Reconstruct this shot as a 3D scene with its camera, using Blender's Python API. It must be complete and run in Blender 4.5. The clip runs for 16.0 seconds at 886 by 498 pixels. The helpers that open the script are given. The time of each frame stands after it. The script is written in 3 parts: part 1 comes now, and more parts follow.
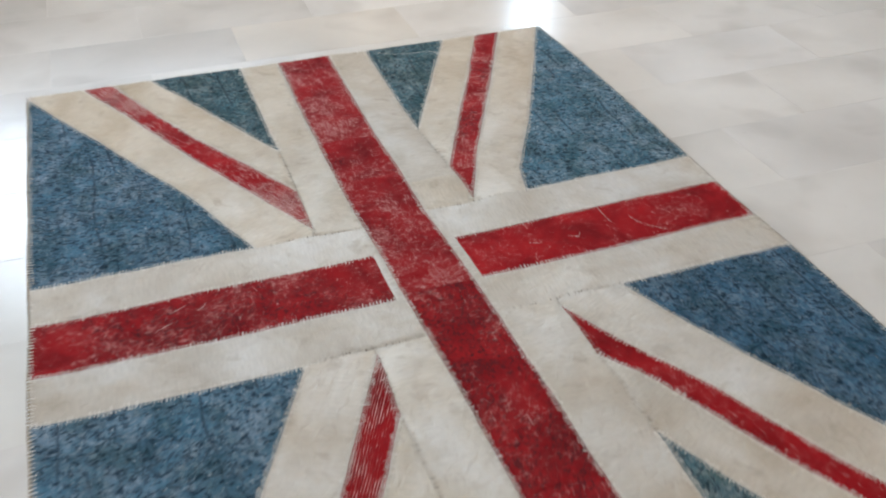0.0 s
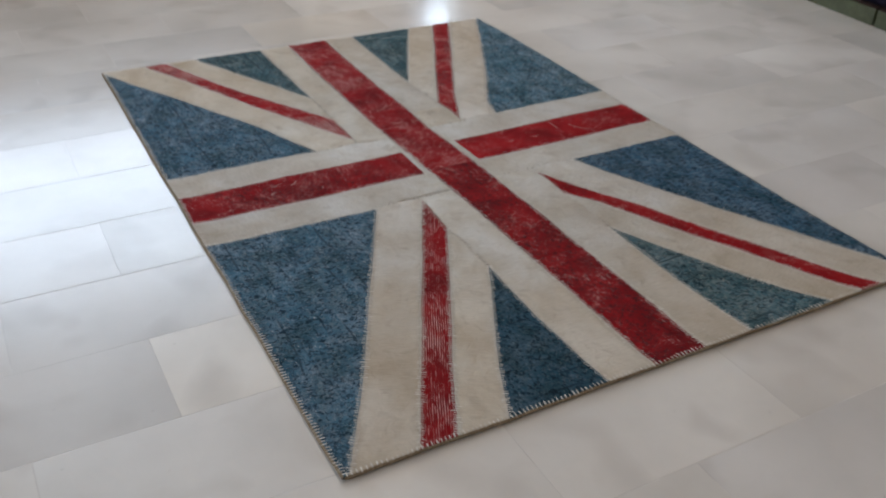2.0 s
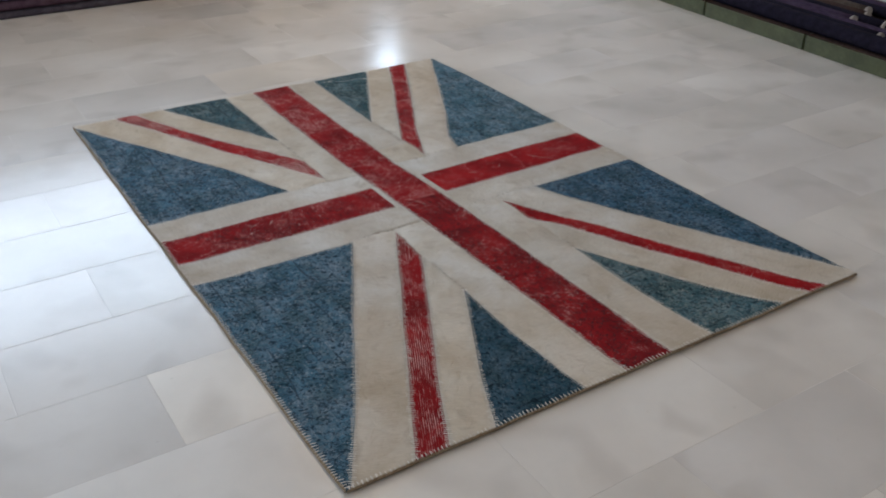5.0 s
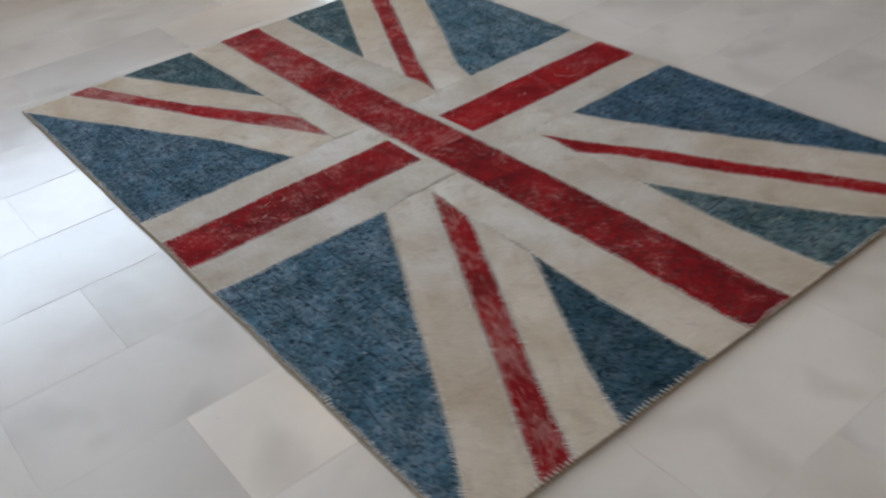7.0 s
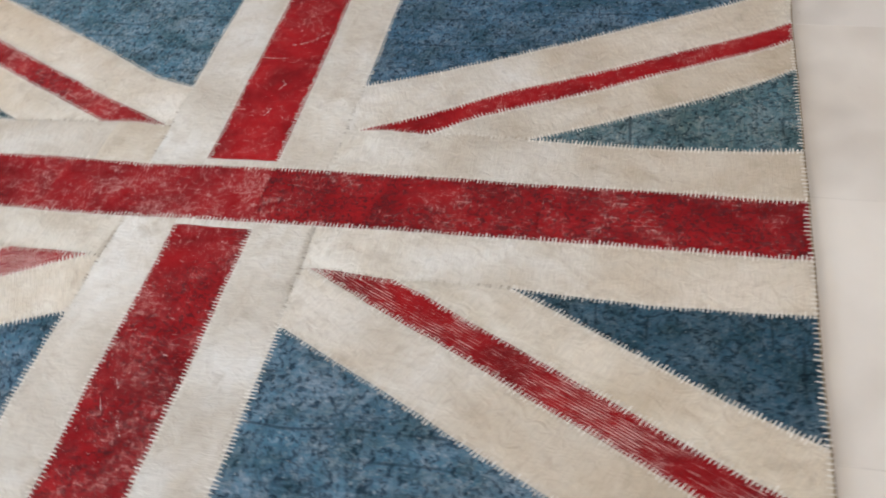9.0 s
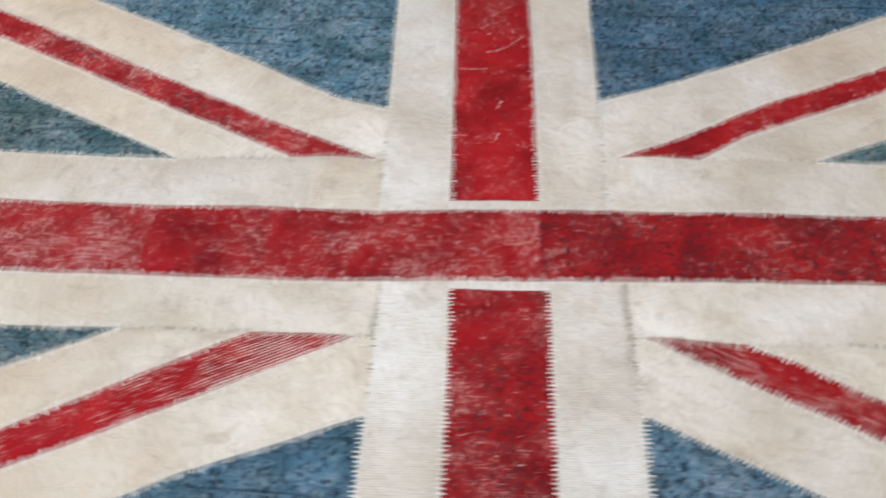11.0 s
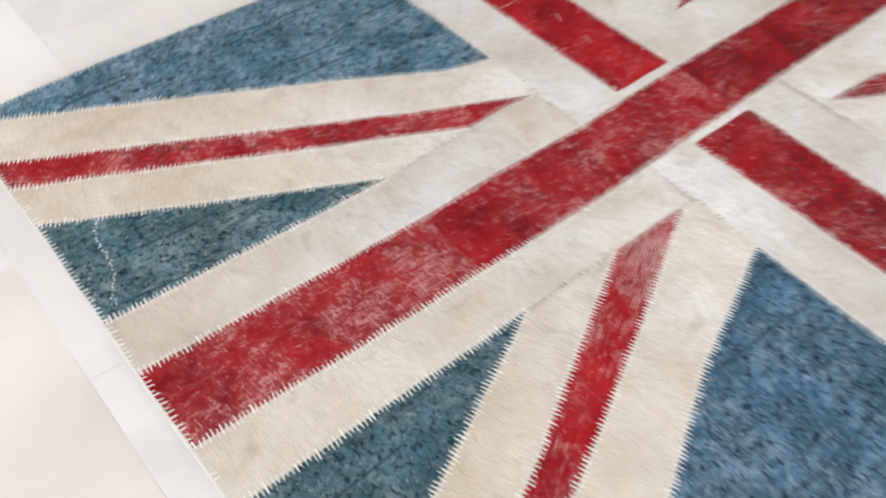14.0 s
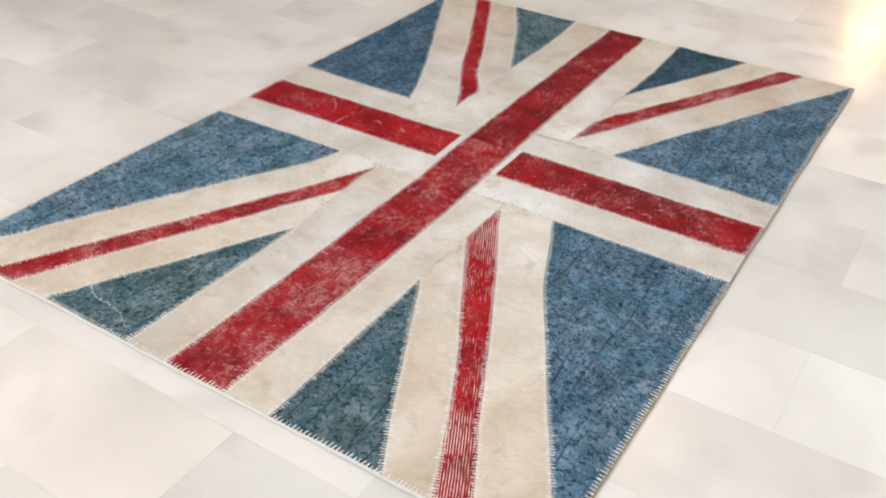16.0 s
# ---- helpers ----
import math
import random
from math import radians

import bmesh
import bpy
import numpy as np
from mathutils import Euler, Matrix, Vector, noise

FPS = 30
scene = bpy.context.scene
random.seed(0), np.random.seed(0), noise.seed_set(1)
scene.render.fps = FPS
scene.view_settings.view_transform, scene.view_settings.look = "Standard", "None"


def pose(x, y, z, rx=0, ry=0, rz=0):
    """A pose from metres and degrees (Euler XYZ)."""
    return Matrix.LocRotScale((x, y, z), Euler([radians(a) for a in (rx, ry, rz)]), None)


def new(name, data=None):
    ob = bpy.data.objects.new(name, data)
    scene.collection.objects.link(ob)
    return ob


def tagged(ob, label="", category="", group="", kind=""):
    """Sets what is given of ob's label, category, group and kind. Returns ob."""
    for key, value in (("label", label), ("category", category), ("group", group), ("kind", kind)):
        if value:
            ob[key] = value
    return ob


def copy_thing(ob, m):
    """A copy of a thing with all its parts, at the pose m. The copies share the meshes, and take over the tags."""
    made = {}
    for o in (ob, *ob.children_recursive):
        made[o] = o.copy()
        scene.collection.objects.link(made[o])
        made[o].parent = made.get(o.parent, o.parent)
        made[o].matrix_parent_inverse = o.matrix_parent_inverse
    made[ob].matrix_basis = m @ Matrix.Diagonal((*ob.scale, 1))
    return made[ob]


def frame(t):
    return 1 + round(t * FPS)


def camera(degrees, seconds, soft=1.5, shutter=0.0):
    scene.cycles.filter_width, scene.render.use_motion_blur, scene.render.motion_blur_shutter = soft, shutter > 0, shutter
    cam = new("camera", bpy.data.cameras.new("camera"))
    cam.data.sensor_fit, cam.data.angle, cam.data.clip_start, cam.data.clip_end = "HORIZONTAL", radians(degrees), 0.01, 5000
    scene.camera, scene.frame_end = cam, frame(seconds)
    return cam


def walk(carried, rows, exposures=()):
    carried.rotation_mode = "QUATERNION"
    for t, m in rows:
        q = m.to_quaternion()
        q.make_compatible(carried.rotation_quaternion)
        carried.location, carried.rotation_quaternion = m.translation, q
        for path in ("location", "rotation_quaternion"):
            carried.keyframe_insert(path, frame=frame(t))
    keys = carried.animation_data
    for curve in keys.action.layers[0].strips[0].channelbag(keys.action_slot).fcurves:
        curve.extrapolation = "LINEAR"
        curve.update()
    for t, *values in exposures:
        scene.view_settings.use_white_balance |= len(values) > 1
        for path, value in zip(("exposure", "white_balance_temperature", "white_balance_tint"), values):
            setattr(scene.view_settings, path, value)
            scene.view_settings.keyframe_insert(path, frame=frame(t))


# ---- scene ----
cam = camera(51.41, 16.0, soft=1.9, shutter=0.7)
# seconds, place in metres, Euler turn in degrees
ROWS = [
    (0.0, 0.297, -0.404, 1.284, 54.21, -0.45, -20.21),
    (0.5, 0.104, -0.645, 1.324, 55.94, -0.45, -22.94),
    (1.0, -0.138, -0.794, 1.307, 56.05, -0.80, -27.82),
    (1.5, -0.359, -0.964, 1.348, 55.39, -1.82, -30.66),
    (2.0, -0.484, -1.240, 1.381, 58.00, -1.58, -28.25),
    (2.5, -0.537, -1.373, 1.415, 59.62, -0.45, -29.42),
    (3.0, -0.593, -1.338, 1.429, 59.66, -0.61, -31.30),
    (5.5, -0.611, -1.333, 1.424, 60.56, -0.35, -32.33),
    (6.0, -0.570, -1.303, 1.394, 58.38, -0.83, -30.34),
    (6.5, -0.559, -1.074, 1.370, 56.68, 1.67, -35.26),
    (7.0, -0.581, -0.831, 1.363, 54.28, 4.87, -38.88),
    (7.5, -0.474, -0.549, 1.337, 51.41, 7.15, -42.13),
    (8.0, -0.423, -0.287, 1.331, 47.70, 8.55, -53.50),
    (8.2, -0.458, -0.128, 1.344, 45.99, 7.64, -62.05),
    (10.3, -0.394, 0.911, 1.330, 41.20, 2.40, -84.94),
    (10.5, -0.349, 1.041, 1.332, 40.47, 1.13, -85.91),
    (11.0, -0.215, 1.242, 1.300, 39.35, 0.36, -87.45),
    (11.5, -0.230, 1.579, 1.322, 38.52, -2.89, -91.50),
    (12.0, -0.199, 1.840, 1.271, 38.89, -3.89, -94.27),
    (12.5, -0.013, 2.017, 1.257, 36.93, -2.25, -97.07),
    (13.0, 0.097, 2.146, 1.233, 35.62, -1.71, -104.74),
    (13.5, 0.127, 2.384, 1.226, 36.95, -1.79, -121.57),
    (14.0, 0.012, 2.577, 1.252, 41.40, -1.31, -129.11),
    (14.5, -0.158, 2.761, 1.310, 47.34, -0.79, -136.96),
    (15.0, -0.176, 3.050, 1.325, 49.98, -1.45, -144.52),
    (15.5, -0.262, 3.228, 1.346, 52.97, -2.09, -146.89),
    (16.0, -0.356, 3.393, 1.371, 55.49, -1.63, -147.65),
]
EXPOSURES = [(0.0, -0.26, 6330, 13), (0.5, -0.20, 6340, 14), (1.5, -0.50, 6410, 15), (2.5, -1.11, 6300, 16), (3.0, -0.99, 6280, 15), (5.5, -0.91, 6260, 15), (7.0, -0.87, 6330, 15), (8.0, -0.42, 6600, 16), (10.5, 0.16, 6370, 15), (13.5, 0.13, 6340, 16), (15.0, 0.34, 6510, 16), (15.5, 0.33, 6580, 16), (16.0, 0.18, 6610, 16)]
walk(cam, [(t, pose(x, y, z, rx, ry, rz)) for t, x, y, z, rx, ry, rz in ROWS], EXPOSURES)

# ---------------------------------------------------------------- light
world = bpy.data.worlds.new("world")
scene.world = world
world.use_nodes = True
wn = world.node_tree.nodes
sky = wn.new("ShaderNodeTexSky")
sky.sky_type = "NISHITA"
sky.sun_disc = False
sky.sun_elevation, sky.sun_rotation = radians(40), radians(200)
world.node_tree.links.new(sky.outputs[0], wn["Background"].inputs[0])
wn["Background"].inputs[1].default_value = 0.10


def window_lamp(name, m, width, height, watts, colour):
    """Daylight that comes in through a window's opening."""
    lamp = bpy.data.lights.new(name, "AREA")
    lamp.shape, lamp.size, lamp.size_y = "RECTANGLE", width, height
    lamp.energy, lamp.color = watts, colour
    ob = new(name, lamp)
    ob.matrix_world = m
    return ob


# the room: west, east, south, north and ceiling
X0, X1, Y0, Y1, ZC = -3.4, 4.4, -4.6, 5.9, 3.5
DAY = (0.70, 0.865, 1.0)
window_lamp("window_daylight", pose(0.3, Y1 + 0.06, 2.37, -90, 0, 0), 2.6, 1.8, 172, DAY)
window_lamp("window_daylight", pose(3.4, Y1 + 0.06, 1.95, -90, 0, 0), 0.2, 1.5, 22, DAY)
# soft fill from the west, through an unseen window added for it
window_lamp("window_daylight", pose(X0 - 0.06, 0.8, 1.55, 0, -90, 0), 2.3, 5.4, 132, (0.87, 0.945, 1.0))


ADDED_LAMPS = ((2.0, 4.2, 38), (1.3, -1.7, 20))     # unseen warm ceiling lamps, added to warm the floor: x, y, watts
for lamp_x, lamp_y, watts in ADDED_LAMPS:
    warm = bpy.data.lights.new("added_warm_light", "AREA")
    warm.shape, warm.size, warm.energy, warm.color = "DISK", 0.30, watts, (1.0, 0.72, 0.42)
    new("added_warm_light", warm).matrix_world = pose(lamp_x, lamp_y, ZC - 0.075)


# ---------------------------------------------------------------- materials
def material(name, roughness=0.6, specular=0.5):
    m = bpy.data.materials.new(name)
    m.use_nodes = True
    b = m.node_tree.nodes["Principled BSDF"]
    b.inputs["Roughness"].default_value = roughness
    b.inputs["Specular IOR Level"].default_value = specular
    return m, m.node_tree.nodes, m.node_tree.links, b


def coords(nodes, links, scale, kind="Object"):
    """Texture coordinates in metres, stretched by scale."""
    tc = nodes.new("ShaderNodeTexCoord")
    mp = nodes.new("ShaderNodeMapping")
    mp.inputs["Scale"].default_value = scale
    links.new(tc.outputs[kind], mp.inputs[0])
    return mp.outputs[0]


def grain(nodes, links, vec, scale, detail=4.0, rough=0.6, distortion=0.0):
    n = nodes.new("ShaderNodeTexNoise")
    n.inputs["Scale"].default_value, n.inputs["Detail"].default_value = scale, detail
    n.inputs["Roughness"].default_value, n.inputs["Distortion"].default_value = rough, distortion
    links.new(vec, n.inputs["Vector"])
    return n.outputs[0]


def ramp(nodes, links, fac, *stops):
    r = nodes.new("ShaderNodeValToRGB")
    e = r.color_ramp.elements
    while len(e) < len(stops):
        e.new(0.5)
    for el, (p, c) in zip(e, stops):
        el.position = p
        el.color = (*c, 1) if isinstance(c, tuple) else (c, c, c, 1)
    links.new(fac, r.inputs[0])
    return r.outputs[0]


def mix(nodes, links, fac, a, b, mode="MIX"):
    n = nodes.new("ShaderNodeMix")
    n.data_type, n.blend_type = "RGBA", mode
    for socket, value in ((n.inputs[0], fac), (n.inputs[6], a), (n.inputs[7], b)):
        if isinstance(value, bpy.types.NodeSocket):
            links.new(value, socket)
        elif isinstance(value, tuple):
            socket.default_value = (*value, 1)
        else:
            socket.default_value = value
    return n.outputs[2]


def maths(nodes, links, op, a, b):
    n = nodes.new("ShaderNodeMath")
    n.operation = op
    for socket, value in zip(n.inputs, (a, b)):
        if isinstance(value, bpy.types.NodeSocket):
            links.new(value, socket)
        else:
            socket.default_value = value
    return n.outputs[0]


def bump(nodes, links, b, height, strength, distance):
    n = nodes.new("ShaderNodeBump")
    n.inputs["Strength"].default_value, n.inputs["Distance"].default_value = strength, distance
    links.new(height, n.inputs["Height"])
    links.new(n.outputs[0], b.inputs["Normal"])


def ribs(nodes, links, vec, direction, pitch, distortion=1.0):
    w = nodes.new("ShaderNodeTexWave")
    w.bands_direction = direction
    w.inputs["Scale"].default_value = 0.314 / pitch
    w.inputs["Distortion"].default_value, w.inputs["Detail"].default_value = distortion, 2.0
    w.inputs["Detail Scale"].default_value = 0.35
    links.new(vec, w.inputs["Vector"])
    return w.outputs["Fac"]


# the rug's width, length and thickness
RW, RL, THICK = 1.705, 2.412, 0.009


def cream_wool():
    """Flat-woven cream wool with ribs across the strip and old stains."""
    m, n, l, b = material("cream_wool", 0.92, 0.15)
    uv = coords(n, l, (1, 1, 1), "UV")
    big = grain(n, l, uv, 4.5, 4, 0.6, 0.4)
    base = ramp(n, l, big, (0.30, (0.47, 0.425, 0.365)), (0.47, (0.545, 0.515, 0.465)), (0.64, (0.62, 0.61, 0.585)))
    # paler and less yellow towards the middle of the rug
    geo = n.new("ShaderNodeNewGeometry")
    off = n.new("ShaderNodeVectorMath")
    off.operation = "DISTANCE"
    off.inputs[1].default_value = (RW * 0.5, RL * 0.5, 0)
    l.new(geo.outputs["Position"], off.inputs[0])
    far = maths(n, l, "ADD", off.outputs["Value"], maths(n, l, "MULTIPLY", maths(n, l, "SUBTRACT", grain(n, l, uv, 6, 3), 0.5), 0.9))
    base = mix(n, l, 1.0, base, ramp(n, l, far, (0.28, (1.16, 1.17, 1.17)), (0.60, (1.05, 1.06, 1.065)), (0.95, (1.0, 0.955, 0.89))), "MULTIPLY")
    stain = grain(n, l, uv, 17, 3, 0.55, 0.6)
    base = mix(n, l, ramp(n, l, stain, (0.58, 0.0), (0.72, 0.45)), base, (0.40, 0.35, 0.29))
    streak = grain(n, l, coords(n, l, (330, 26, 1), "UV"), 1.0, 3, 0.7)
    base = mix(n, l, 0.55, base, ramp(n, l, streak, (0.28, 0.70), (0.62, 1.0)), "MULTIPLY")
    rib = ribs(n, l, uv, "X", 0.0042, 2.0)
    where = ramp(n, l, grain(n, l, uv, 8, 2), (0.48, 0.0), (0.66, 0.45))
    base = mix(n, l, where, base, mix(n, l, 1.0, base, ramp(n, l, rib, (0.1, 0.86), (0.7, 1.03)), "MULTIPLY"))
    info = n.new("ShaderNodeObjectInfo")
    base = mix(n, l, 1.0, base, info.outputs["Color"], "MULTIPLY")
    l.new(base, b.inputs["Base Color"])
    pucker = maths(n, l, "ADD", grain(n, l, uv, 34, 3, 0.6, 0.8), maths(n, l, "MULTIPLY", grain(n, l, uv, 12, 2, 0.5, 0.6), 1.2))
    h = maths(n, l, "ADD", maths(n, l, "ADD", maths(n, l, "MULTIPLY", rib, 0.3), streak), maths(n, l, "MULTIPLY", pucker, 5.0))
    bump(n, l, b, h, 0.65, 0.0016)
    return m


def red_wool(name, worn, bare=0.0, old=0.50, scratches=0.0, pink=0.26):
    """Overdyed red pile, worn in soft clouds down to its threads; where it is bare, ribs run along the piece."""
    m, n, l, b = material(name, 0.9, 0.12)
    uv = coords(n, l, (1, 1, 1), "UV")
    body = ramp(n, l, grain(n, l, uv, 8, 5, 0.62, 0.5), (0.30, (0.150, 0.0045, 0.0065)), (0.50, (0.256, 0.0065, 0.0095)), (0.72, (0.352, 0.0105, 0.0130)))
    # brown-black flecks of the older pattern
    dark = grain(n, l, uv, 62, 4, 0.70, 1.6)
    darkest = maths(n, l, "MULTIPLY", ramp(n, l, dark, (0.41, 1.0), (0.52, 0.0)), ramp(n, l, grain(n, l, uv, 4.5, 3), (old, 0.0), (old + 0.10, 0.8)))
    body = mix(n, l, darkest, body, (0.050, 0.010, 0.013))
    # clouds of wear: the pile thins, then the threads of warp and weft come through
    cloud = maths(n, l, "ADD", maths(n, l, "MULTIPLY", grain(n, l, uv, 7.0, 4, 0.6, 0.6), 0.55), maths(n, l, "MULTIPLY", grain(n, l, uv, 30, 4, 0.65, 1.2), 0.45))
    place = ramp(n, l, cloud, (worn - 0.10, 0.0), (worn + 0.08, 1.0))
    body = mix(n, l, maths(n, l, "MULTIPLY", place, 0.15 if bare else pink), body, (0.385, 0.080, 0.080))
    weft = grain(n, l, coords(n, l, (400, 58, 1), "UV"), 1.0, 3, 0.70, 0.6)
    warp_thread = grain(n, l, coords(n, l, (30, 370, 1), "UV"), 1.0, 3, 0.70, 0.6)
    less = maths(n, l, "MULTIPLY", maths(n, l, "SUBTRACT", place, 1.0), 0.17)
    for thread_run, most in ((weft, 0.45 if bare else 0.74), (warp_thread, 0.35 if bare else 0.66)):
        shown = ramp(n, l, maths(n, l, "ADD", thread_run, less), (0.53, 0.0), (0.60, most))
        body = mix(n, l, shown, body, (0.60, 0.315, 0.290))
    fleck = grain(n, l, coords(n, l, (1, 1.5, 1), "UV"), 85, 4, 0.72, 1.6)
    body = mix(n, l, ramp(n, l, maths(n, l, "ADD", fleck, maths(n, l, "MULTIPLY", less, 0.7)), (0.60, 0.0), (0.66, 0.4 if bare else 0.50)), body, (0.55, 0.25, 0.25))
    body = mix(n, l, ramp(n, l, weft, (0.34, 0.45), (0.42, 0.0)), body, (0.085, 0.004, 0.009))
    line = ribs(n, l, uv, "Y", 0.0056, 0.5)
    if bare:
        gate = maths(n, l, "ADD", maths(n, l, "MULTIPLY", warp_thread, 0.45), maths(n, l, "MULTIPLY", grain(n, l, uv, 5.0, 3, 0.6), 0.55))
        gate = ramp(n, l, gate, (0.55 - bare, 0.0), (0.63 - bare, 0.95))
        body = mix(n, l, maths(n, l, "MULTIPLY", gate, ramp(n, l, line, (0.55, 0.0), (0.82, 1.0))), body, (0.70, 0.46, 0.43))
        body = mix(n, l, maths(n, l, "MULTIPLY", gate, ramp(n, l, line, (0.12, 0.75), (0.40, 0.0))), body, (0.085, 0.006, 0.012))
    if scratches:
        nick = grain(n, l, coords(n, l, (22, 95, 1), "UV"), 1.0, 3, 0.6, 2.6)
        body = mix(n, l, ramp(n, l, nick, (0.715 - scratches, 0.0), (0.75 - scratches, 0.9)), body, (0.64, 0.42, 0.40))
    info = n.new("ShaderNodeObjectInfo")
    body = mix(n, l, 1.0, body, info.outputs["Color"], "MULTIPLY")
    l.new(body, b.inputs["Base Color"])
    bump(n, l, b, maths(n, l, "ADD", maths(n, l, "MULTIPLY", line, 0.4), maths(n, l, "ADD", weft, maths(n, l, "MULTIPLY", fleck, 0.5))), 0.6, 0.0014)
    return m


def blue_wool():
    """Overdyed blue pile over an old pattern: mottled navy, grey-blue and pale worn threads."""
    m, n, l, b = material("blue_wool", 0.9, 0.12)
    uv = coords(n, l, (1, 1, 1), "UV")
    body = ramp(n, l, grain(n, l, uv, 10, 4, 0.6, 0.8), (0.34, (0.040, 0.106, 0.164)), (0.50, (0.054, 0.137, 0.205)), (0.66, (0.078, 0.149, 0.212)))
    # pale thin pile in clouds, made of short threads both ways
    place = maths(n, l, "ADD", maths(n, l, "MULTIPLY", grain(n, l, uv, 7, 3, 0.6), 0.5), maths(n, l, "MULTIPLY", grain(n, l, uv, 38, 4, 0.68, 0.8), 0.5))
    place = ramp(n, l, place, (0.42, 0.0), (0.60, 1.0))
    body = mix(n, l, maths(n, l, "MULTIPLY", place, 0.45), body, (0.145, 0.203, 0.262))
    blob = grain(n, l, uv, 64, 3, 0.62, 1.2)
    body = mix(n, l, ramp(n, l, maths(n, l, "ADD", blob, maths(n, l, "MULTIPLY", place, 0.06)), (0.56, 0.0), (0.66, 0.60)), body, (0.200, 0.255, 0.310))
    weft = grain(n, l, coords(n, l, (300, 46, 1), "UV"), 1.0, 3, 0.68, 0.5)
    run = grain(n, l, coords(n, l, (20, 290, 1), "UV"), 1.0, 3, 0.68, 0.4)
    less = maths(n, l, "MULTIPLY", maths(n, l, "SUBTRACT", place, 1.0), 0.10)
    rows = grain(n, l, coords(n, l, (9, 120, 1), "UV"), 1.0, 3, 0.66, 0.3)
    for thread_run, most in ((weft, 0.45), (run, 0.60), (rows, 0.42)):
        body = mix(n, l, ramp(n, l, maths(n, l, "ADD", thread_run, less), (0.54, 0.0), (0.64, most)), body, (0.215, 0.280, 0.330))
        body = mix(n, l, ramp(n, l, thread_run, (0.33, most * 0.65), (0.42, 0.0)), body, (0.018, 0.044, 0.070))
    # dark tufts that are left, and curled outlines of the old pattern
    tuft = grain(n, l, coords(n, l, (1.3, 1, 1), "UV"), 66, 5, 0.71, 0.9)
    body = mix(n, l, ramp(n, l, tuft, (0.41, 1.0), (0.488, 0.0)), body, (0.015, 0.037, 0.061))
    curl = ramp(n, l, grain(n, l, uv, 22, 2, 0.5, 1.8), (0.455, 0.0), (0.49, 0.85), (0.525, 0.0))
    body = mix(n, l, maths(n, l, "MULTIPLY", curl, ramp(n, l, grain(n, l, uv, 6, 3), (0.47, 0.0), (0.58, 0.9))), body, (0.011, 0.026, 0.042))
    # dark broken crease lines across the piece, drawn in the colour only
    crease = ramp(n, l, ribs(n, l, uv, "Y", 0.052, 4.5), (0.955, 0.0), (0.99, 1.0))
    crease = maths(n, l, "MULTIPLY", crease, ramp(n, l, grain(n, l, coords(n, l, (5, 16, 1), "UV"), 1.0, 3, 0.6), (0.49, 0.0), (0.59, 0.65)))
    body = mix(n, l, crease, body, (0.012, 0.028, 0.046))
    hue = ramp(n, l, grain(n, l, uv, 11, 4, 0.64), (0.38, (0.64, 0.73, 0.69)), (0.50, (1.02, 1.0, 0.965)), (0.60, (1.28, 1.24, 1.21)))
    body = mix(n, l, 1.0, body, hue, "MULTIPLY")
    nick = grain(n, l, uv, 120, 2, 0.6, 1.0)
    body = mix(n, l, ramp(n, l, nick, (0.68, 0.0), (0.73, 0.75)), body, (0.44, 0.48, 0.50))
    info = n.new("ShaderNodeObjectInfo")
    body = mix(n, l, 1.0, body, info.outputs["Color"], "MULTIPLY")
    l.new(body, b.inputs["Base Color"])
    bump(n, l, b, maths(n, l, "ADD", tuft, maths(n, l, "MULTIPLY", maths(n, l, "ADD", run, weft), 0.6)), 0.7, 0.0016)
    return m


CREAM = cream_wool()
RED = red_wool("red_wool", 0.515)
RED_DARK = red_wool("dark_red_wool", 0.55, 0.0, 0.32, 0.0, 0.20)
RED_ARM = red_wool("scratched_red_wool", 0.52, 0.0, 0.41, 0.035)
RED_SOLID = red_wool("solid_red_wool", 0.575, 0.0, 0.60, 0.035)
RED_WORN = red_wool("worn_red_wool", 0.48, 0.0, 0.58)
RED_BARE = red_wool("bare_red_wool", 0.54, 0.07, 0.58)
RED_FADED = red_wool("faded_red_wool", 0.465, 0.0, 0.62, 0.0, 0.38)
BLUE = blue_wool()


def thread():
    """Cream cotton thread, each stitch a little cleaner or dirtier than the next."""
    m, n, l, b = material("cream_thread", 0.85, 0.2)
    geo = n.new("ShaderNodeNewGeometry")
    g = maths(n, l, "ADD", maths(n, l, "MULTIPLY", grain(n, l, coords(n, l, (1, 1, 1)), 180, 2), 0.4), maths(n, l, "MULTIPLY", geo.outputs["Random Per Island"], 0.6))
    l.new(ramp(n, l, g, (0.2, (0.52, 0.49, 0.44)), (0.5, (0.645, 0.62, 0.57)), (0.85, (0.74, 0.72, 0.68))), b.inputs["Base Color"])
    return m


THREAD = thread()


def shaded_thread():
    """Thread where cream meets cream, some stitches darkened for the shade in seam gaps."""
    m, n, l, b = material("seam_shade_thread", 0.9, 0.15)
    geo = n.new("ShaderNodeNewGeometry")
    l.new(ramp(n, l, geo.outputs["Random Per Island"], (0.0, (0.24, 0.21, 0.175)), (0.22, (0.42, 0.39, 0.34)), (0.45, (0.57, 0.545, 0.495)), (1.0, (0.66, 0.64, 0.59))), b.inputs["Base Color"])
    return m


SHADED_THREAD = shaded_thread()


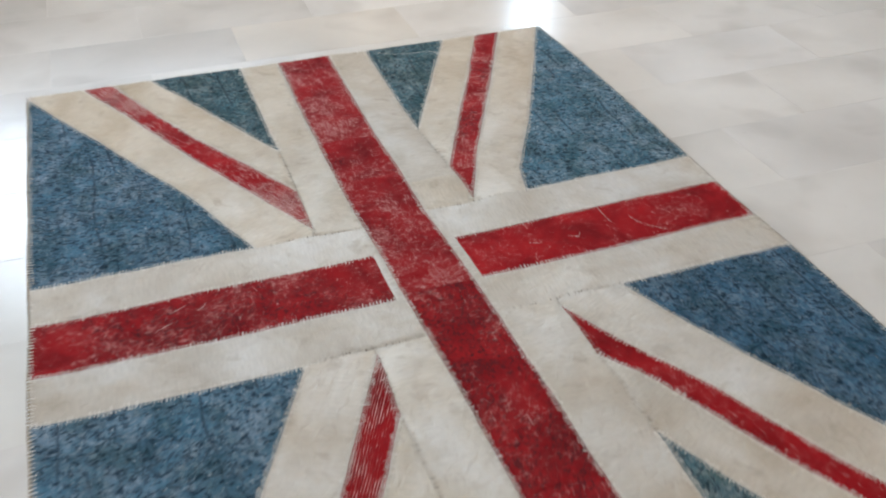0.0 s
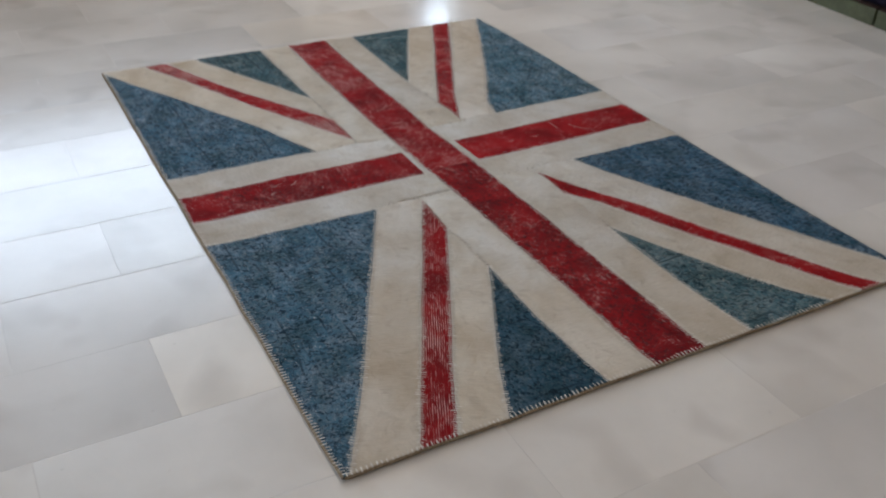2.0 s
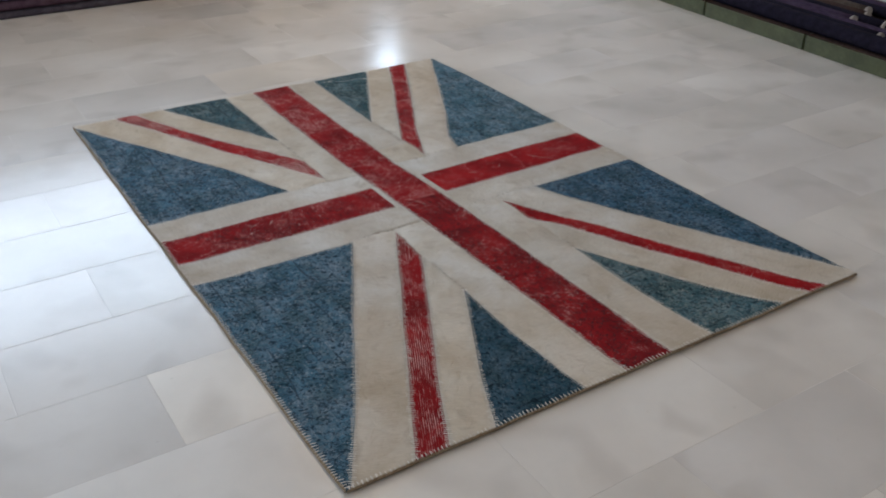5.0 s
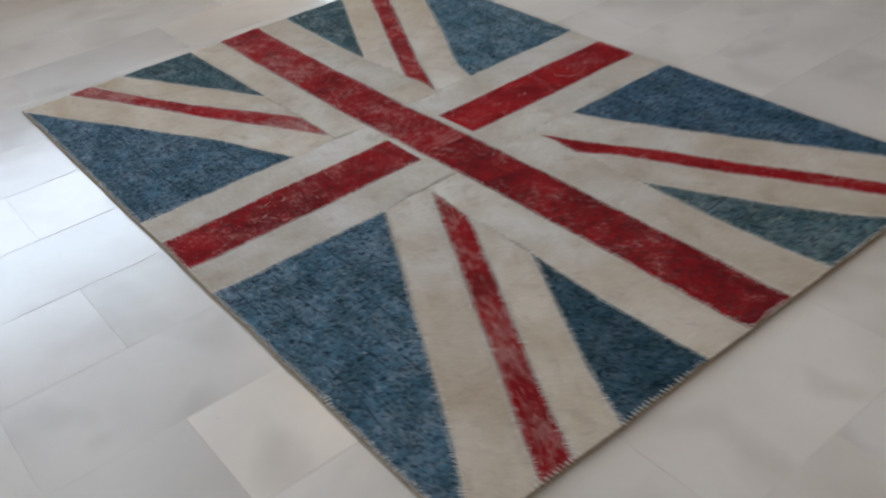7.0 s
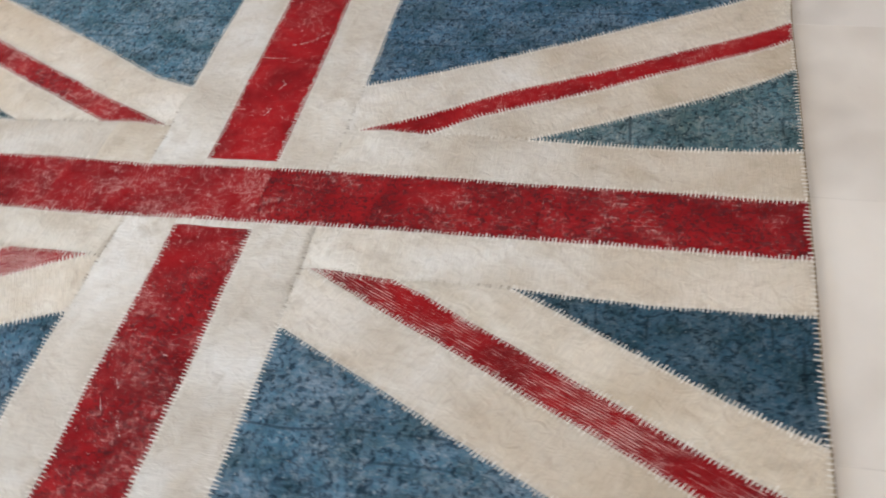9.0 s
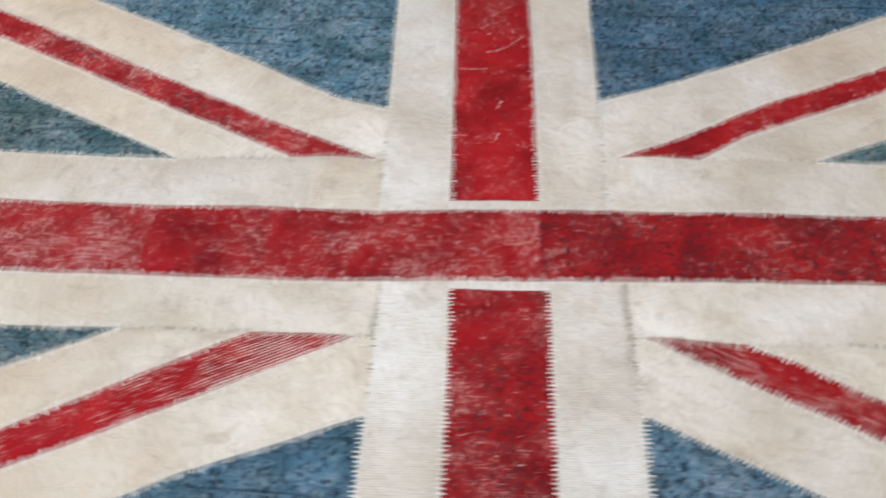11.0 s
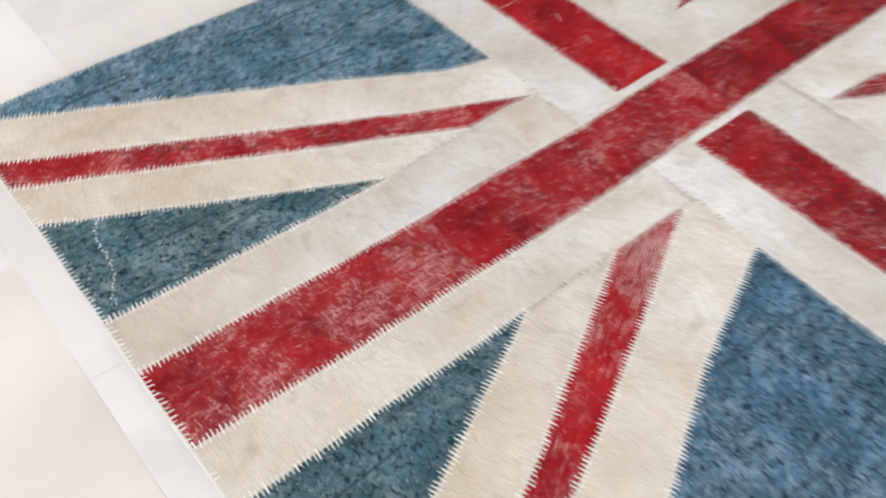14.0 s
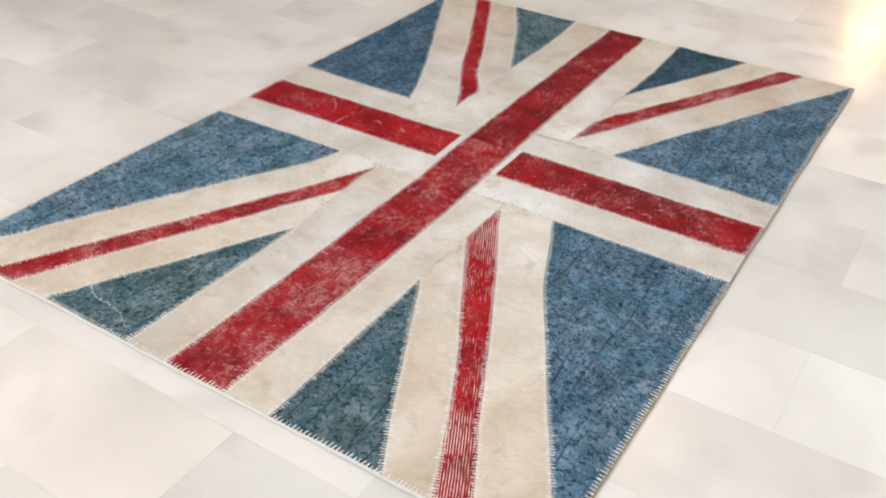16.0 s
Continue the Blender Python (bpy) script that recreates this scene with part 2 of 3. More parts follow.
def marble():
    m, n, l, b = material("polished_marble", 0.25, 0.75)
    tc = n.new("ShaderNodeTexCoord")
    info = n.new("ShaderNodeObjectInfo")
    shift = n.new("ShaderNodeVectorMath")
    shift.operation = "ADD"
    spread = n.new("ShaderNodeVectorMath")
    spread.operation = "SCALE"
    spread.inputs[3].default_value = 37.0
    geo = n.new("ShaderNodeNewGeometry")
    both = maths(n, l, "ADD", info.outputs["Random"], geo.outputs["Random Per Island"])
    l.new(both, spread.inputs[0])
    l.new(tc.outputs["Object"], shift.inputs[0])
    l.new(spread.outputs[0], shift.inputs[1])
    v = shift.outputs[0]
    cloud = grain(n, l, v, 2.2, 1.5, 0.5, 0.2)
    base = ramp(n, l, cloud, (0.28, (0.65, 0.638, 0.615)), (0.52, (0.735, 0.72, 0.695)), (0.75, (0.78, 0.765, 0.74)))
    smudge = grain(n, l, v, 5.0, 1.5, 0.5, 0.3)
    base = mix(n, l, ramp(n, l, smudge, (0.54, 0.0), (0.74, 0.42)), base, (0.50, 0.47, 0.44))
    speck = grain(n, l, coords(n, l, (1, 1.6, 1)), 22, 2, 0.5)
    base = mix(n, l, ramp(n, l, speck, (0.72, 0.0), (0.80, 0.40)), base, (0.38, 0.36, 0.34))
    fine = grain(n, l, v, 18, 3, 0.6, 0.4)
    base = mix(n, l, 0.5, base, ramp(n, l, fine, (0.30, 0.955), (0.62, 1.0)), "MULTIPLY")
    tint = ramp(n, l, maths(n, l, "FRACT", maths(n, l, "MULTIPLY", both, 7.31), 0), (0.0, (0.90, 0.90, 0.905)), (0.30, (0.94, 0.93, 0.91)), (0.80, (0.965, 0.955, 0.935)), (0.95, (1.03, 1.03, 1.02)))
    base = mix(n, l, 1.0, mix(n, l, 1.0, base, tint, "MULTIPLY"), info.outputs["Color"], "MULTIPLY")
    dirt = grain(n, l, geo.outputs["Position"], 1.8, 1.5, 0.5, 0.2)
    base = mix(n, l, 1.0, base, ramp(n, l, dirt, (0.32, (0.87, 0.855, 0.84)), (0.66, (1.0, 1.0, 1.0))), "MULTIPLY")
    l.new(base, b.inputs["Base Color"])
    smear = grain(n, l, tc.outputs["Object"], 4.0, 1.5, 0.5)
    l.new(ramp(n, l, smear, (0.3, 0.19), (0.7, 0.235)), b.inputs["Roughness"])
    bump(n, l, b, grain(n, l, v, 1.6, 2, 0.5), 0.03, 0.004)
    return m


def plain(name, lo, hi, scale, roughness, specular=0.4, relief=0.1, kind="Object"):
    """A surface with two shades that mingle at two scales."""
    m, n, l, b = material(name, roughness, specular)
    v = coords(n, l, (1, 1, 1), kind)
    g = maths(n, l, "ADD", maths(n, l, "MULTIPLY", grain(n, l, v, scale, 5, 0.6), 0.65), maths(n, l, "MULTIPLY", grain(n, l, v, scale * 9, 3, 0.6), 0.35))
    l.new(ramp(n, l, g, (0.32, lo), (0.68, hi)), b.inputs["Base Color"])
    bump(n, l, b, g, relief, 0.004)
    return m


MARBLE = marble()
GROUT = plain("grout", (0.30, 0.27, 0.24), (0.74, 0.72, 0.69), 1.1, 0.36)
# two paints for the unseen walls, chosen to tint bounce and floor reflections
CREAM_PAINT = plain("cream_wall_paint", (0.57, 0.485, 0.385), (0.64, 0.555, 0.45), 2.5, 0.8)
WHITE_PAINT = plain("white_wall_paint", (0.56, 0.565, 0.565), (0.64, 0.645, 0.645), 2.5, 0.8)
WHITE = plain("ceiling_paint", (0.76, 0.75, 0.72), (0.82, 0.81, 0.79), 2.0, 0.85)
FRAME = plain("window_frame_paint", (0.55, 0.55, 0.54), (0.66, 0.66, 0.64), 8, 0.45)
GREEN = plain("green_marble", (0.040, 0.050, 0.026), (0.115, 0.135, 0.072), 5, 0.38, 0.5, 0.03)
NAVY = plain("dark_carpet", (0.006, 0.006, 0.012), (0.020, 0.017, 0.034), 30, 0.95, 0.1, 0.6)
PURPLE = plain("purple_carpet", (0.028, 0.019, 0.042), (0.070, 0.050, 0.090), 26, 0.95, 0.1, 0.6)
OLIVE = plain("olive_carpet", (0.050, 0.040, 0.034), (0.11, 0.09, 0.08), 26, 0.95, 0.1, 0.6)
MAROON = plain("maroon_carpet", (0.060, 0.030, 0.045), (0.125, 0.075, 0.100), 26, 0.95, 0.1, 0.6)
BROWN = plain("brown_carpet", (0.035, 0.022, 0.020), (0.075, 0.050, 0.045), 30, 0.95, 0.1, 0.6)
BACKING = plain("jute_backing", (0.13, 0.10, 0.07), (0.24, 0.19, 0.13), 60, 0.95, 0.1, 0.5)
CORD = plain("wool_cord", (0.17, 0.125, 0.08), (0.33, 0.27, 0.19), 80, 0.95, 0.1, 0.5)
PALE = plain("pale_carpet_edge", (0.45, 0.42, 0.40), (0.66, 0.62, 0.58), 40, 0.9, 0.2, 0.4)


def glass():
    m, n, l, b = material("window_glass", 0.02)
    b.inputs["Transmission Weight"].default_value = 1.0
    b.inputs["IOR"].default_value = 1.45
    return m


GLASS = glass()


# ---------------------------------------------------------------- building blocks
def part(name, bm, mat, parent=None, label=""):
    me = bpy.data.meshes.new(name)
    bm.to_mesh(me)
    bm.free()
    me.materials.append(mat)
    ob = new(name, me)
    ob.parent = parent
    return tagged(ob, label)


def thing(name, label, category, group="", kind="", at=(0, 0, 0)):
    ob = new(name)
    ob.location = at
    ob.empty_display_size = 0.1
    return tagged(ob, label, category, group, kind)


def box(bm, x0, x1, y0, y1, z0, z1, bevel=0.0):
    vs = [bm.verts.new((x, y, z)) for z in (z0, z1) for x, y in ((x0, y0), (x1, y0), (x1, y1), (x0, y1))]
    fs = [bm.faces.new([vs[i] for i in f]) for f in ((3, 2, 1, 0), (4, 5, 6, 7), (0, 1, 5, 4), (1, 2, 6, 5), (2, 3, 7, 6), (3, 0, 4, 7))]
    if bevel:
        edges = list({e for f in fs for e in f.edges})
        bmesh.ops.bevel(bm, geom=edges, offset=bevel, segments=2, affect="EDGES", clamp_overlap=True)
    return bm


def boxes(*dims, bevel=0.0):
    bm = bmesh.new()
    for d in dims:
        box(bm, *d, bevel=bevel)
    return bm


# ---------------------------------------------------------------- the room
TH = 0.2


def wall(name, bm, mat, words):
    return tagged(part(name, bm, mat), words, "wall", kind="structure")


W1 = (-1.05, 1.65, 1.43, 3.3)     # north window: west, east, sill, head
W2 = (3.28, 3.52, 1.16, 2.75)       # narrow north window
W3 = (-1.9, 3.5, 0.4, 2.7)         # unseen west window, added to light the room: south, north, sill, head
ys, yn = Y1, Y1 + TH
wall("wall_north", boxes(
    (X0 - TH, W1[0], ys, yn, 0, ZC), (W1[0], W1[1], ys, yn, 0, W1[2]), (W1[0], W1[1], ys, yn, W1[3], ZC),
    (W1[1], W2[0], ys, yn, 0, ZC), (W2[0], W2[1], ys, yn, 0, W2[2]), (W2[0], W2[1], ys, yn, W2[3], ZC),
    (W2[1], X1 + TH, ys, yn, 0, ZC)), CREAM_PAINT, "plain cream-painted wall of the showroom")
wall("wall_south", boxes((X0 - TH, X1 + TH, Y0 - TH, Y0, 0, ZC)), WHITE_PAINT, "plain white-painted wall of the showroom")
wall("wall_east", boxes((X1, X1 + TH, Y0, Y1, 0, ZC)), WHITE_PAINT, "plain white-painted wall of the showroom")
wall("wall_west", boxes((X0 - TH, X0, Y0, W3[0], 0, ZC), (X0 - TH, X0, W3[1], Y1, 0, ZC),
                        (X0 - TH, X0, W3[0], W3[1], 0, W3[2]), (X0 - TH, X0, W3[0], W3[1], W3[3], ZC)), CREAM_PAINT, "plain cream-painted wall of the showroom")
tagged(part("ceiling", boxes((X0 - TH, X1 + TH, Y0 - TH, Y1 + TH, ZC, ZC + 0.2)), WHITE), "plain white-painted ceiling of the showroom", "ceiling", kind="structure")


def window(name, a, b, z0, z1, panes, m):
    """A framed window, a to b wide, in the plane y = 0 of the pose m."""
    win = thing(name, "pale framed window with clear glass panes in the wall", "window", kind="structure")
    win.matrix_world = m
    f = 0.05
    part("window_frame", boxes((a, b, 0.10, 0.16, z0, z0 + f), (a, b, 0.10, 0.16, z1 - f, z1),
                               (a, a + f, 0.10, 0.16, z0 + f, z1 - f), (b - f, b, 0.10, 0.16, z0 + f, z1 - f)), FRAME, win)
    step = (b - a - f) / panes
    for i in range(panes):
        p = part("pane", boxes((a + f + i * step, a + (i + 1) * step, 0.125, 0.131, z0 + f, z1 - f)), GLASS, win)
        p.visible_shadow = False
        if i:
            part("mullion", boxes((a + i * step, a + f + i * step, 0.105, 0.155, z0 + f, z1 - f)), FRAME, win)
    part("window_sill", boxes((a - 0.04, b + 0.04, -0.06, -0.002, z0 - 0.03, z0), bevel=0.004), FRAME, win)
    return win


window("window_1", W1[0], W1[1], W1[2], W1[3], 2, pose(0, Y1, 0))
window("window_2", W2[0], W2[1], W2[2], W2[3], 1, pose(0, Y1, 0))
# unseen west window, added as the opening for the fill light
window("window_3", W3[0], W3[1], W3[2], W3[3], 4, pose(X0, 0, 0, 0, 0, 90))

# ---------------------------------------------------------------- the rug
rug = thing("patchwork_rug", "worn patchwork rug of blue, red and cream wool on marble", "rug")


def warp(u, v):
    """Hand-cut seams are never quite straight."""
    du = 0.0035 * noise.noise((u * 5, v * 5, 1.3)) + 0.0012 * noise.noise((u * 22, v * 22, 4.1))
    dv = 0.0035 * noise.noise((u * 5, v * 5, 7.7)) + 0.0012 * noise.noise((u * 22, v * 22, 9.2))
    du += 0.014 * max(0.0, (u - 1.3) / 0.405) * math.exp(-((v - 1.95) / 0.38) ** 2)
    return u + du, v + dv


# places where the sewing has gathered the cloth: u, v, height, radius
BULGES = ((1.020, 1.520, 0.0060, 0.045), (1.140, 1.405, 0.0040, 0.050), (1.035, 1.385, -0.0025, 0.030), (1.060, 0.900, 0.0045, 0.045),
          (1.110, 0.720, 0.0035, 0.035), (0.700, 0.900, 0.0040, 0.040), (0.630, 0.700, 0.0030, 0.035), (0.690, 1.500, 0.0045, 0.045),
          (0.610, 1.395, 0.0025, 0.040), (1.210, 1.640, 0.0035, 0.040), (0.585, 0.985, 0.0025, 0.040), (1.160, 1.010, 0.0030, 0.045))


def lie(u, v):
    """Height of the rug's face: gentle waves, and edges that lift here and there."""
    z = THICK + 0.0026 * noise.noise((u * 3.2, v * 3.2, 2.0)) + 0.0018 * noise.noise((u * 10, v * 10, 5.0))
    z += 0.0008 * noise.noise((u * 24, v * 24, 6.0))
    for a, b, h, r in BULGES:
        z += 2.0 * h * math.exp(-((u - a) ** 2 + (v - b) ** 2) / (r * r))
    edge = max(0.0, 1 - min(v, RL - v, u, RW - u) / 0.07)
    near = max(0.0, 1 - v / 0.12)
    z += edge * 0.002 * (1 + noise.noise((u * 4, v * 4, 3.0))) + near * near * 0.006 * (0.7 + noise.noise((u * 3, 0.0, 8.0)))
    return z


def outline_cut(bm, lo, hi, axis, step):
    k = math.floor(lo / step) + 1
    while k * step < hi:
        co, no = [0.0, 0.0, 0.0], [0.0, 0.0, 0.0]
        co[axis], no[axis] = k * step, 1.0
        bmesh.ops.bisect_plane(bm, geom=bm.verts[:] + bm.edges[:] + bm.faces[:], plane_co=co, plane_no=no)
        k += 1


PIECES = []


def patch(name, mat, along, *runs, tint=(1, 1, 1), label="", even=False):
    """One piece of the rug, sewn in: its outline is made of runs of corners; along is the way its weave runs."""
    corners = []
    for c in (p for run in runs for p in run):
        if not corners or math.dist(c, corners[-1]) > 0.002:
            corners.append(c)
    if math.dist(corners[0], corners[-1]) < 0.002:
        corners.pop()
    PIECES.append((corners, mat))
    bm = bmesh.new()
    face = bm.faces.new([bm.verts.new((u, v, 0)) for u, v in corners])
    if face.normal.z < 0 or sum(a[0] * b[1] - b[0] * a[1] for a, b in zip(corners, corners[1:] + corners[:1])) < 0:
        bmesh.ops.reverse_faces(bm, faces=[face])
    bmesh.ops.triangulate(bm, faces=bm.faces[:])
    us, vs = [c[0] for c in corners], [c[1] for c in corners]
    outline_cut(bm, min(us), max(us), 0, 0.018)
    outline_cut(bm, min(vs), max(vs), 1, 0.018)
    uv = bm.loops.layers.uv.new("UVMap")
    ax = Vector(along).normalized()
    ox, oy = random.uniform(0, 9), random.uniform(0, 9)
    for f in bm.faces:
        for lp in f.loops:
            u, v = lp.vert.co.x, lp.vert.co.y
            lp[uv].uv = (u * ax.x + v * ax.y + ox, v * ax.x - u * ax.y + oy)
    rim, top = [e for e in bm.edges if e.is_boundary], bm.faces[:]
    proud = random.uniform(-0.0004, 0.0004)
    sewn = {v for e in rim for v in e.verts}
    for vert in bm.verts:
        u, v = vert.co.x, vert.co.y
        vert.co = (*warp(u, v), lie(u, v) + proud - (0.0007 if vert in sewn else 0.0))
    skirt = bmesh.ops.extrude_edge_only(bm, edges=rim)["geom"]
    for g in skirt:
        if isinstance(g, bmesh.types.BMVert):
            g.co.z -= THICK * 0.75
    for e in rim:
        e.smooth = False
    for f in top:
        f.smooth = True
    ob = part(name, bm, mat, rug, label)
    shade = random.uniform(0.985, 1.015) if even else random.uniform(0.95, 1.04)
    ob.color = (tint[0] * shade, tint[1] * shade, tint[2] * shade, 1)
    return ob


def cloth(u, v):
    """The stuff of the piece that lies at a place of the rug, or None."""
    for corners, mat in PIECES:
        inside = False
        for a, b in zip(corners, corners[1:] + corners[:1]):
            if (a[1] > v) != (b[1] > v) and u < a[0] + (v - a[1]) / (b[1] - a[1]) * (b[0] - a[0]):
                inside = not inside
        if inside:
            return mat
    return None


def stitches(name, run, pitch=0.0078, over_cream=0.0105, over_dark=0.0116, outside=0.0080, width=0.0017, mat_thread=None):
    """Overcast stitches in cream thread across a seam; their reach depends on the stuff at either side."""
    bm = bmesh.new()
    rng = random.Random(round(run[0][0] * 1000 + run[-1][1] * 77))
    for a, b in zip(run, run[1:]):
        a, b = Vector(a), Vector(b)
        length = (b - a).length
        t = (b - a) / length
        n = Vector((-t.y, t.x))
        mid = (a + b) / 2
        reach, pale = [], []
        for side in (-1, 1):
            mat = cloth(*(mid + n * side * 0.012))
            reach.append(outside if mat is None else over_cream if mat == CREAM else over_dark)
            pale.append(mat is None or mat == CREAM)
        count = max(1, round(length / pitch))
        for i in range(count):
            c = a + t * (length * (i + 0.5) / count) + t * rng.uniform(-0.0009, 0.0009)
            loose = 1 + 0.30 * noise.noise((c.x * 14, c.y * 14, 3.3))
            slant = rng.uniform(-0.0002, 0.0016)
            p = c - n * reach[0] * rng.uniform(0.65, 1.25) * loose - t * slant
            q = c + n * reach[1] * rng.uniform(0.65, 1.25) * loose + t * slant
            d = (q - p).normalized()
            s = Vector((-d.y, d.x)) * width * rng.uniform(0.75, 1.2)
            vs = []
            # a thread that dives into the cloth at both ends, thinner over the pile than over the flat weave
            for k, (base, thick, up) in enumerate(((p, 0, -0.0004), (p.lerp(q, 0.22), 1.0 if pale[0] else 0.75, 0.0011), (p.lerp(q, 0.78), 1.0 if pale[1] else 0.75, 0.0011), (q, 0, -0.0004))):
                for side in (-1, 0, 1):
                    if thick == 0 and side != 0:
                        continue
                    w = base + s * side * thick
                    z = lie(min(max(w.x, 0), RW), min(max(w.y, 0), RL)) + (up if side == 0 else up - 0.0005)
                    vs.append(bm.verts.new((*warp(w.x, w.y), z)))
            for f in ((0, 1, 2), (0, 2, 3), (1, 4, 5, 2), (2, 5, 6, 3), (4, 7, 5), (5, 7, 6)):
                bm.faces.new([vs[j] for j in f])
    bmesh.ops.recalc_face_normals(bm, faces=bm.faces[:])
    for f in bm.faces:
        f.smooth = True
    return part(name, bm, mat_thread or THREAD, rug, "cream hand stitching, some stitches darkened as shade in the seam" if mat_thread else "cream overcast stitching")


# seams of the long red stripe, from the far end to the near end
MLA = [(0.768, RL), (0.760, 2.0), (0.760, 1.6), (0.765, 1.403)]
MLB = [(0.765, 1.403), (0.769, 1.281), (0.775, 1.104), (0.780, 0.972)]
MLC = [(0.780, 0.972), (0.791, 0.49), (0.793, 0.0)]
MRA = [(0.938, RL), (0.930, 1.83), (0.937, 1.66), (0.932, 1.424)]
MRB = [(0.932, 1.424), (0.939, 1.290), (0.944, 1.120), (0.946, 0.992)]
MRC = [(0.946, 0.992), (0.957, 0.45), (0.951, 0.0)]
# quarter A: far west; B: far east; C: near east; D: near west
A_LOW = [(0.158, RL), (0.275, 2.185), (0.400, 1.915), (0.500, 1.718), (0.647, 1.433)]
A_UP = [(0.244, RL), (0.328, 2.225), (0.438, 2.0), (0.543, 1.815), (0.650, 1.618)]
A_BLUE = [(0.0, 2.395), (0.245, 1.945), (0.385, 1.685), (0.500, 1.406)]
A_SMALL = [(0.360, RL), (0.432, 2.275), (0.536, 2.062), (0.648, 1.840)]
A_BAND = [(0.645, RL), (0.648, 1.840), (0.650, 1.618), (0.647, 1.433), (0.645, 1.404)]
B_UP = [(1.550, RL), (1.392, 2.10), (1.266, 1.85), (1.172, 1.67), (1.067, 1.440)]
B_LOW = [(1.462, RL), (1.310, 2.10), (1.180, 1.845), (1.066, 1.612)]
B_BLUE = [(1.692, RL), (1.500, 2.03), (1.371, 1.765), (1.242, 1.535), (1.212, 1.424)]
B_SMALL = [(1.342, RL), (1.228, 2.185), (1.145, 2.012), (1.054, 1.832)]
B_BAND = [(1.060, RL), (1.054, 1.832), (1.066, 1.612), (1.067, 1.440), (1.067, 1.427)]
C_UP = [(1.089, 0.965), (1.152, 0.832), (1.267, 0.63), (1.380, 0.38), (1.575, 0.0)]
C_LOW = [(1.090, 0.800), (1.165, 0.686), (1.244, 0.516), (1.337, 0.320), (1.497, 0.0)]
C_BLUE = [(1.248, 0.995), (1.375, 0.695), (1.504, 0.445), (1.640, 0.17), (RW, 0.035)]
C_SMALL = [(1.093, 0.575), (1.195, 0.36), (1.272, 0.19), (1.385, 0.0)]
C_BAND = [(1.088, 0.992), (1.089, 0.965), (1.090, 0.800), (1.093, 0.575), (1.090, 0.29), (1.097, 0.0)]
D_LOW = [(0.664, 0.953), (0.497, 0.627), (0.357, 0.356), (0.170, 0.0)]
D_UP = [(0.657, 0.778), (0.497, 0.46), (0.389, 0.256), (0.261, 0.0)]
D_BLUE = [(0.519, 0.968), (0.279, 0.496), (0.119, 0.189), (0.010, 0.0)]
D_SMALL = [(0.663, 0.548), (0.548, 0.331), (0.46, 0.155), (0.390, 0.0)]
D_BAND = [(0.664, 0.972), (0.664, 0.953), (0.657, 0.778), (0.663, 0.548), (0.650, 0.30), (0.657, 0.0)]
# the two arms
LR0, LR1 = [(0.0, 1.277), (0.752, 1.281)], [(0.0, 1.108), (0.755, 1.104)]
LW0 = [(0.0, 1.411), (0.500, 1.406), (0.645, 1.404), (0.765, 1.403)]
LW1 = [(0.0, 0.975), (0.519, 0.968), (0.664, 0.972), (0.780, 0.972)]
RR0, RR1 = [(0.962, 1.290), (RW, 1.303)], [(0.966, 1.120), (RW, 1.128)]
RW0 = [(0.932, 1.424), (1.067, 1.427), (1.212, 1.424), (RW, 1.437)]
RW1 = [(0.946, 0.992), (1.088, 0.992), (1.248, 0.995), (RW, 0.992)]


def at(run, v):
    """The point of a seam at the height v."""
    for (a, b), (c, d) in zip(run, run[1:]):
        if d <= v <= b:
            return (a + (c - a) * (b - v) / (b - d), v)


def between(run, top, low):
    return [at(run, top)] + [p for p in run if low < p[1] < top] + [at(run, low)]


def back(run):
    return run[::-1]


ML, MR = MLA + MLB[1:] + MLC[1:], MRA + MRB[1:] + MRC[1:]
for top, low, tint, mat in ((RL, 1.84, (0.92, 0.96, 0.98), RED_FADED), (1.84, 1.62, (0.93, 0.94, 0.96), RED), (1.62, 1.12, (0.91, 0.93, 0.95), RED_WORN),
                            (1.12, 0.52, (0.88, 0.95, 0.95), RED_DARK), (0.52, 0.0, (0.92, 1.05, 1.05), RED_DARK)):
    patch("red_patch", mat, (0, 1), between(ML, top, low), back(between(MR, top, low)), tint=tint, even=True)
patch("red_patch", RED_ARM, (0, 1), LR0, back(LR1), tint=(0.92, 0.92, 0.92))
patch("red_patch", RED_SOLID, (0, 1), RR0, back(RR1), tint=(1.08, 1.08, 1.08))
patch("cream_patch", CREAM, (1, 0), LW0, [(0.769, 1.281)], back(LR0))
patch("cream_patch", CREAM, (1, 0), LR1, [(0.775, 1.104)], back(LW1), tint=(1.02, 1.02, 1.02))
patch("cream_patch", CREAM, (0, 1), [(0.752, 1.281), (0.769, 1.281), (0.775, 1.104), (0.755, 1.104)])
patch("cream_patch", CREAM, (1, 0), RW0, back(RR0), [(0.939, 1.290)])
patch("cream_patch", CREAM, (1, 0), [(0.944, 1.120)], RR1, back(RW1))
patch("cream_patch", CREAM, (0, 1), [(0.939, 1.290), (0.962, 1.290), (0.966, 1.120), (0.944, 1.120)])
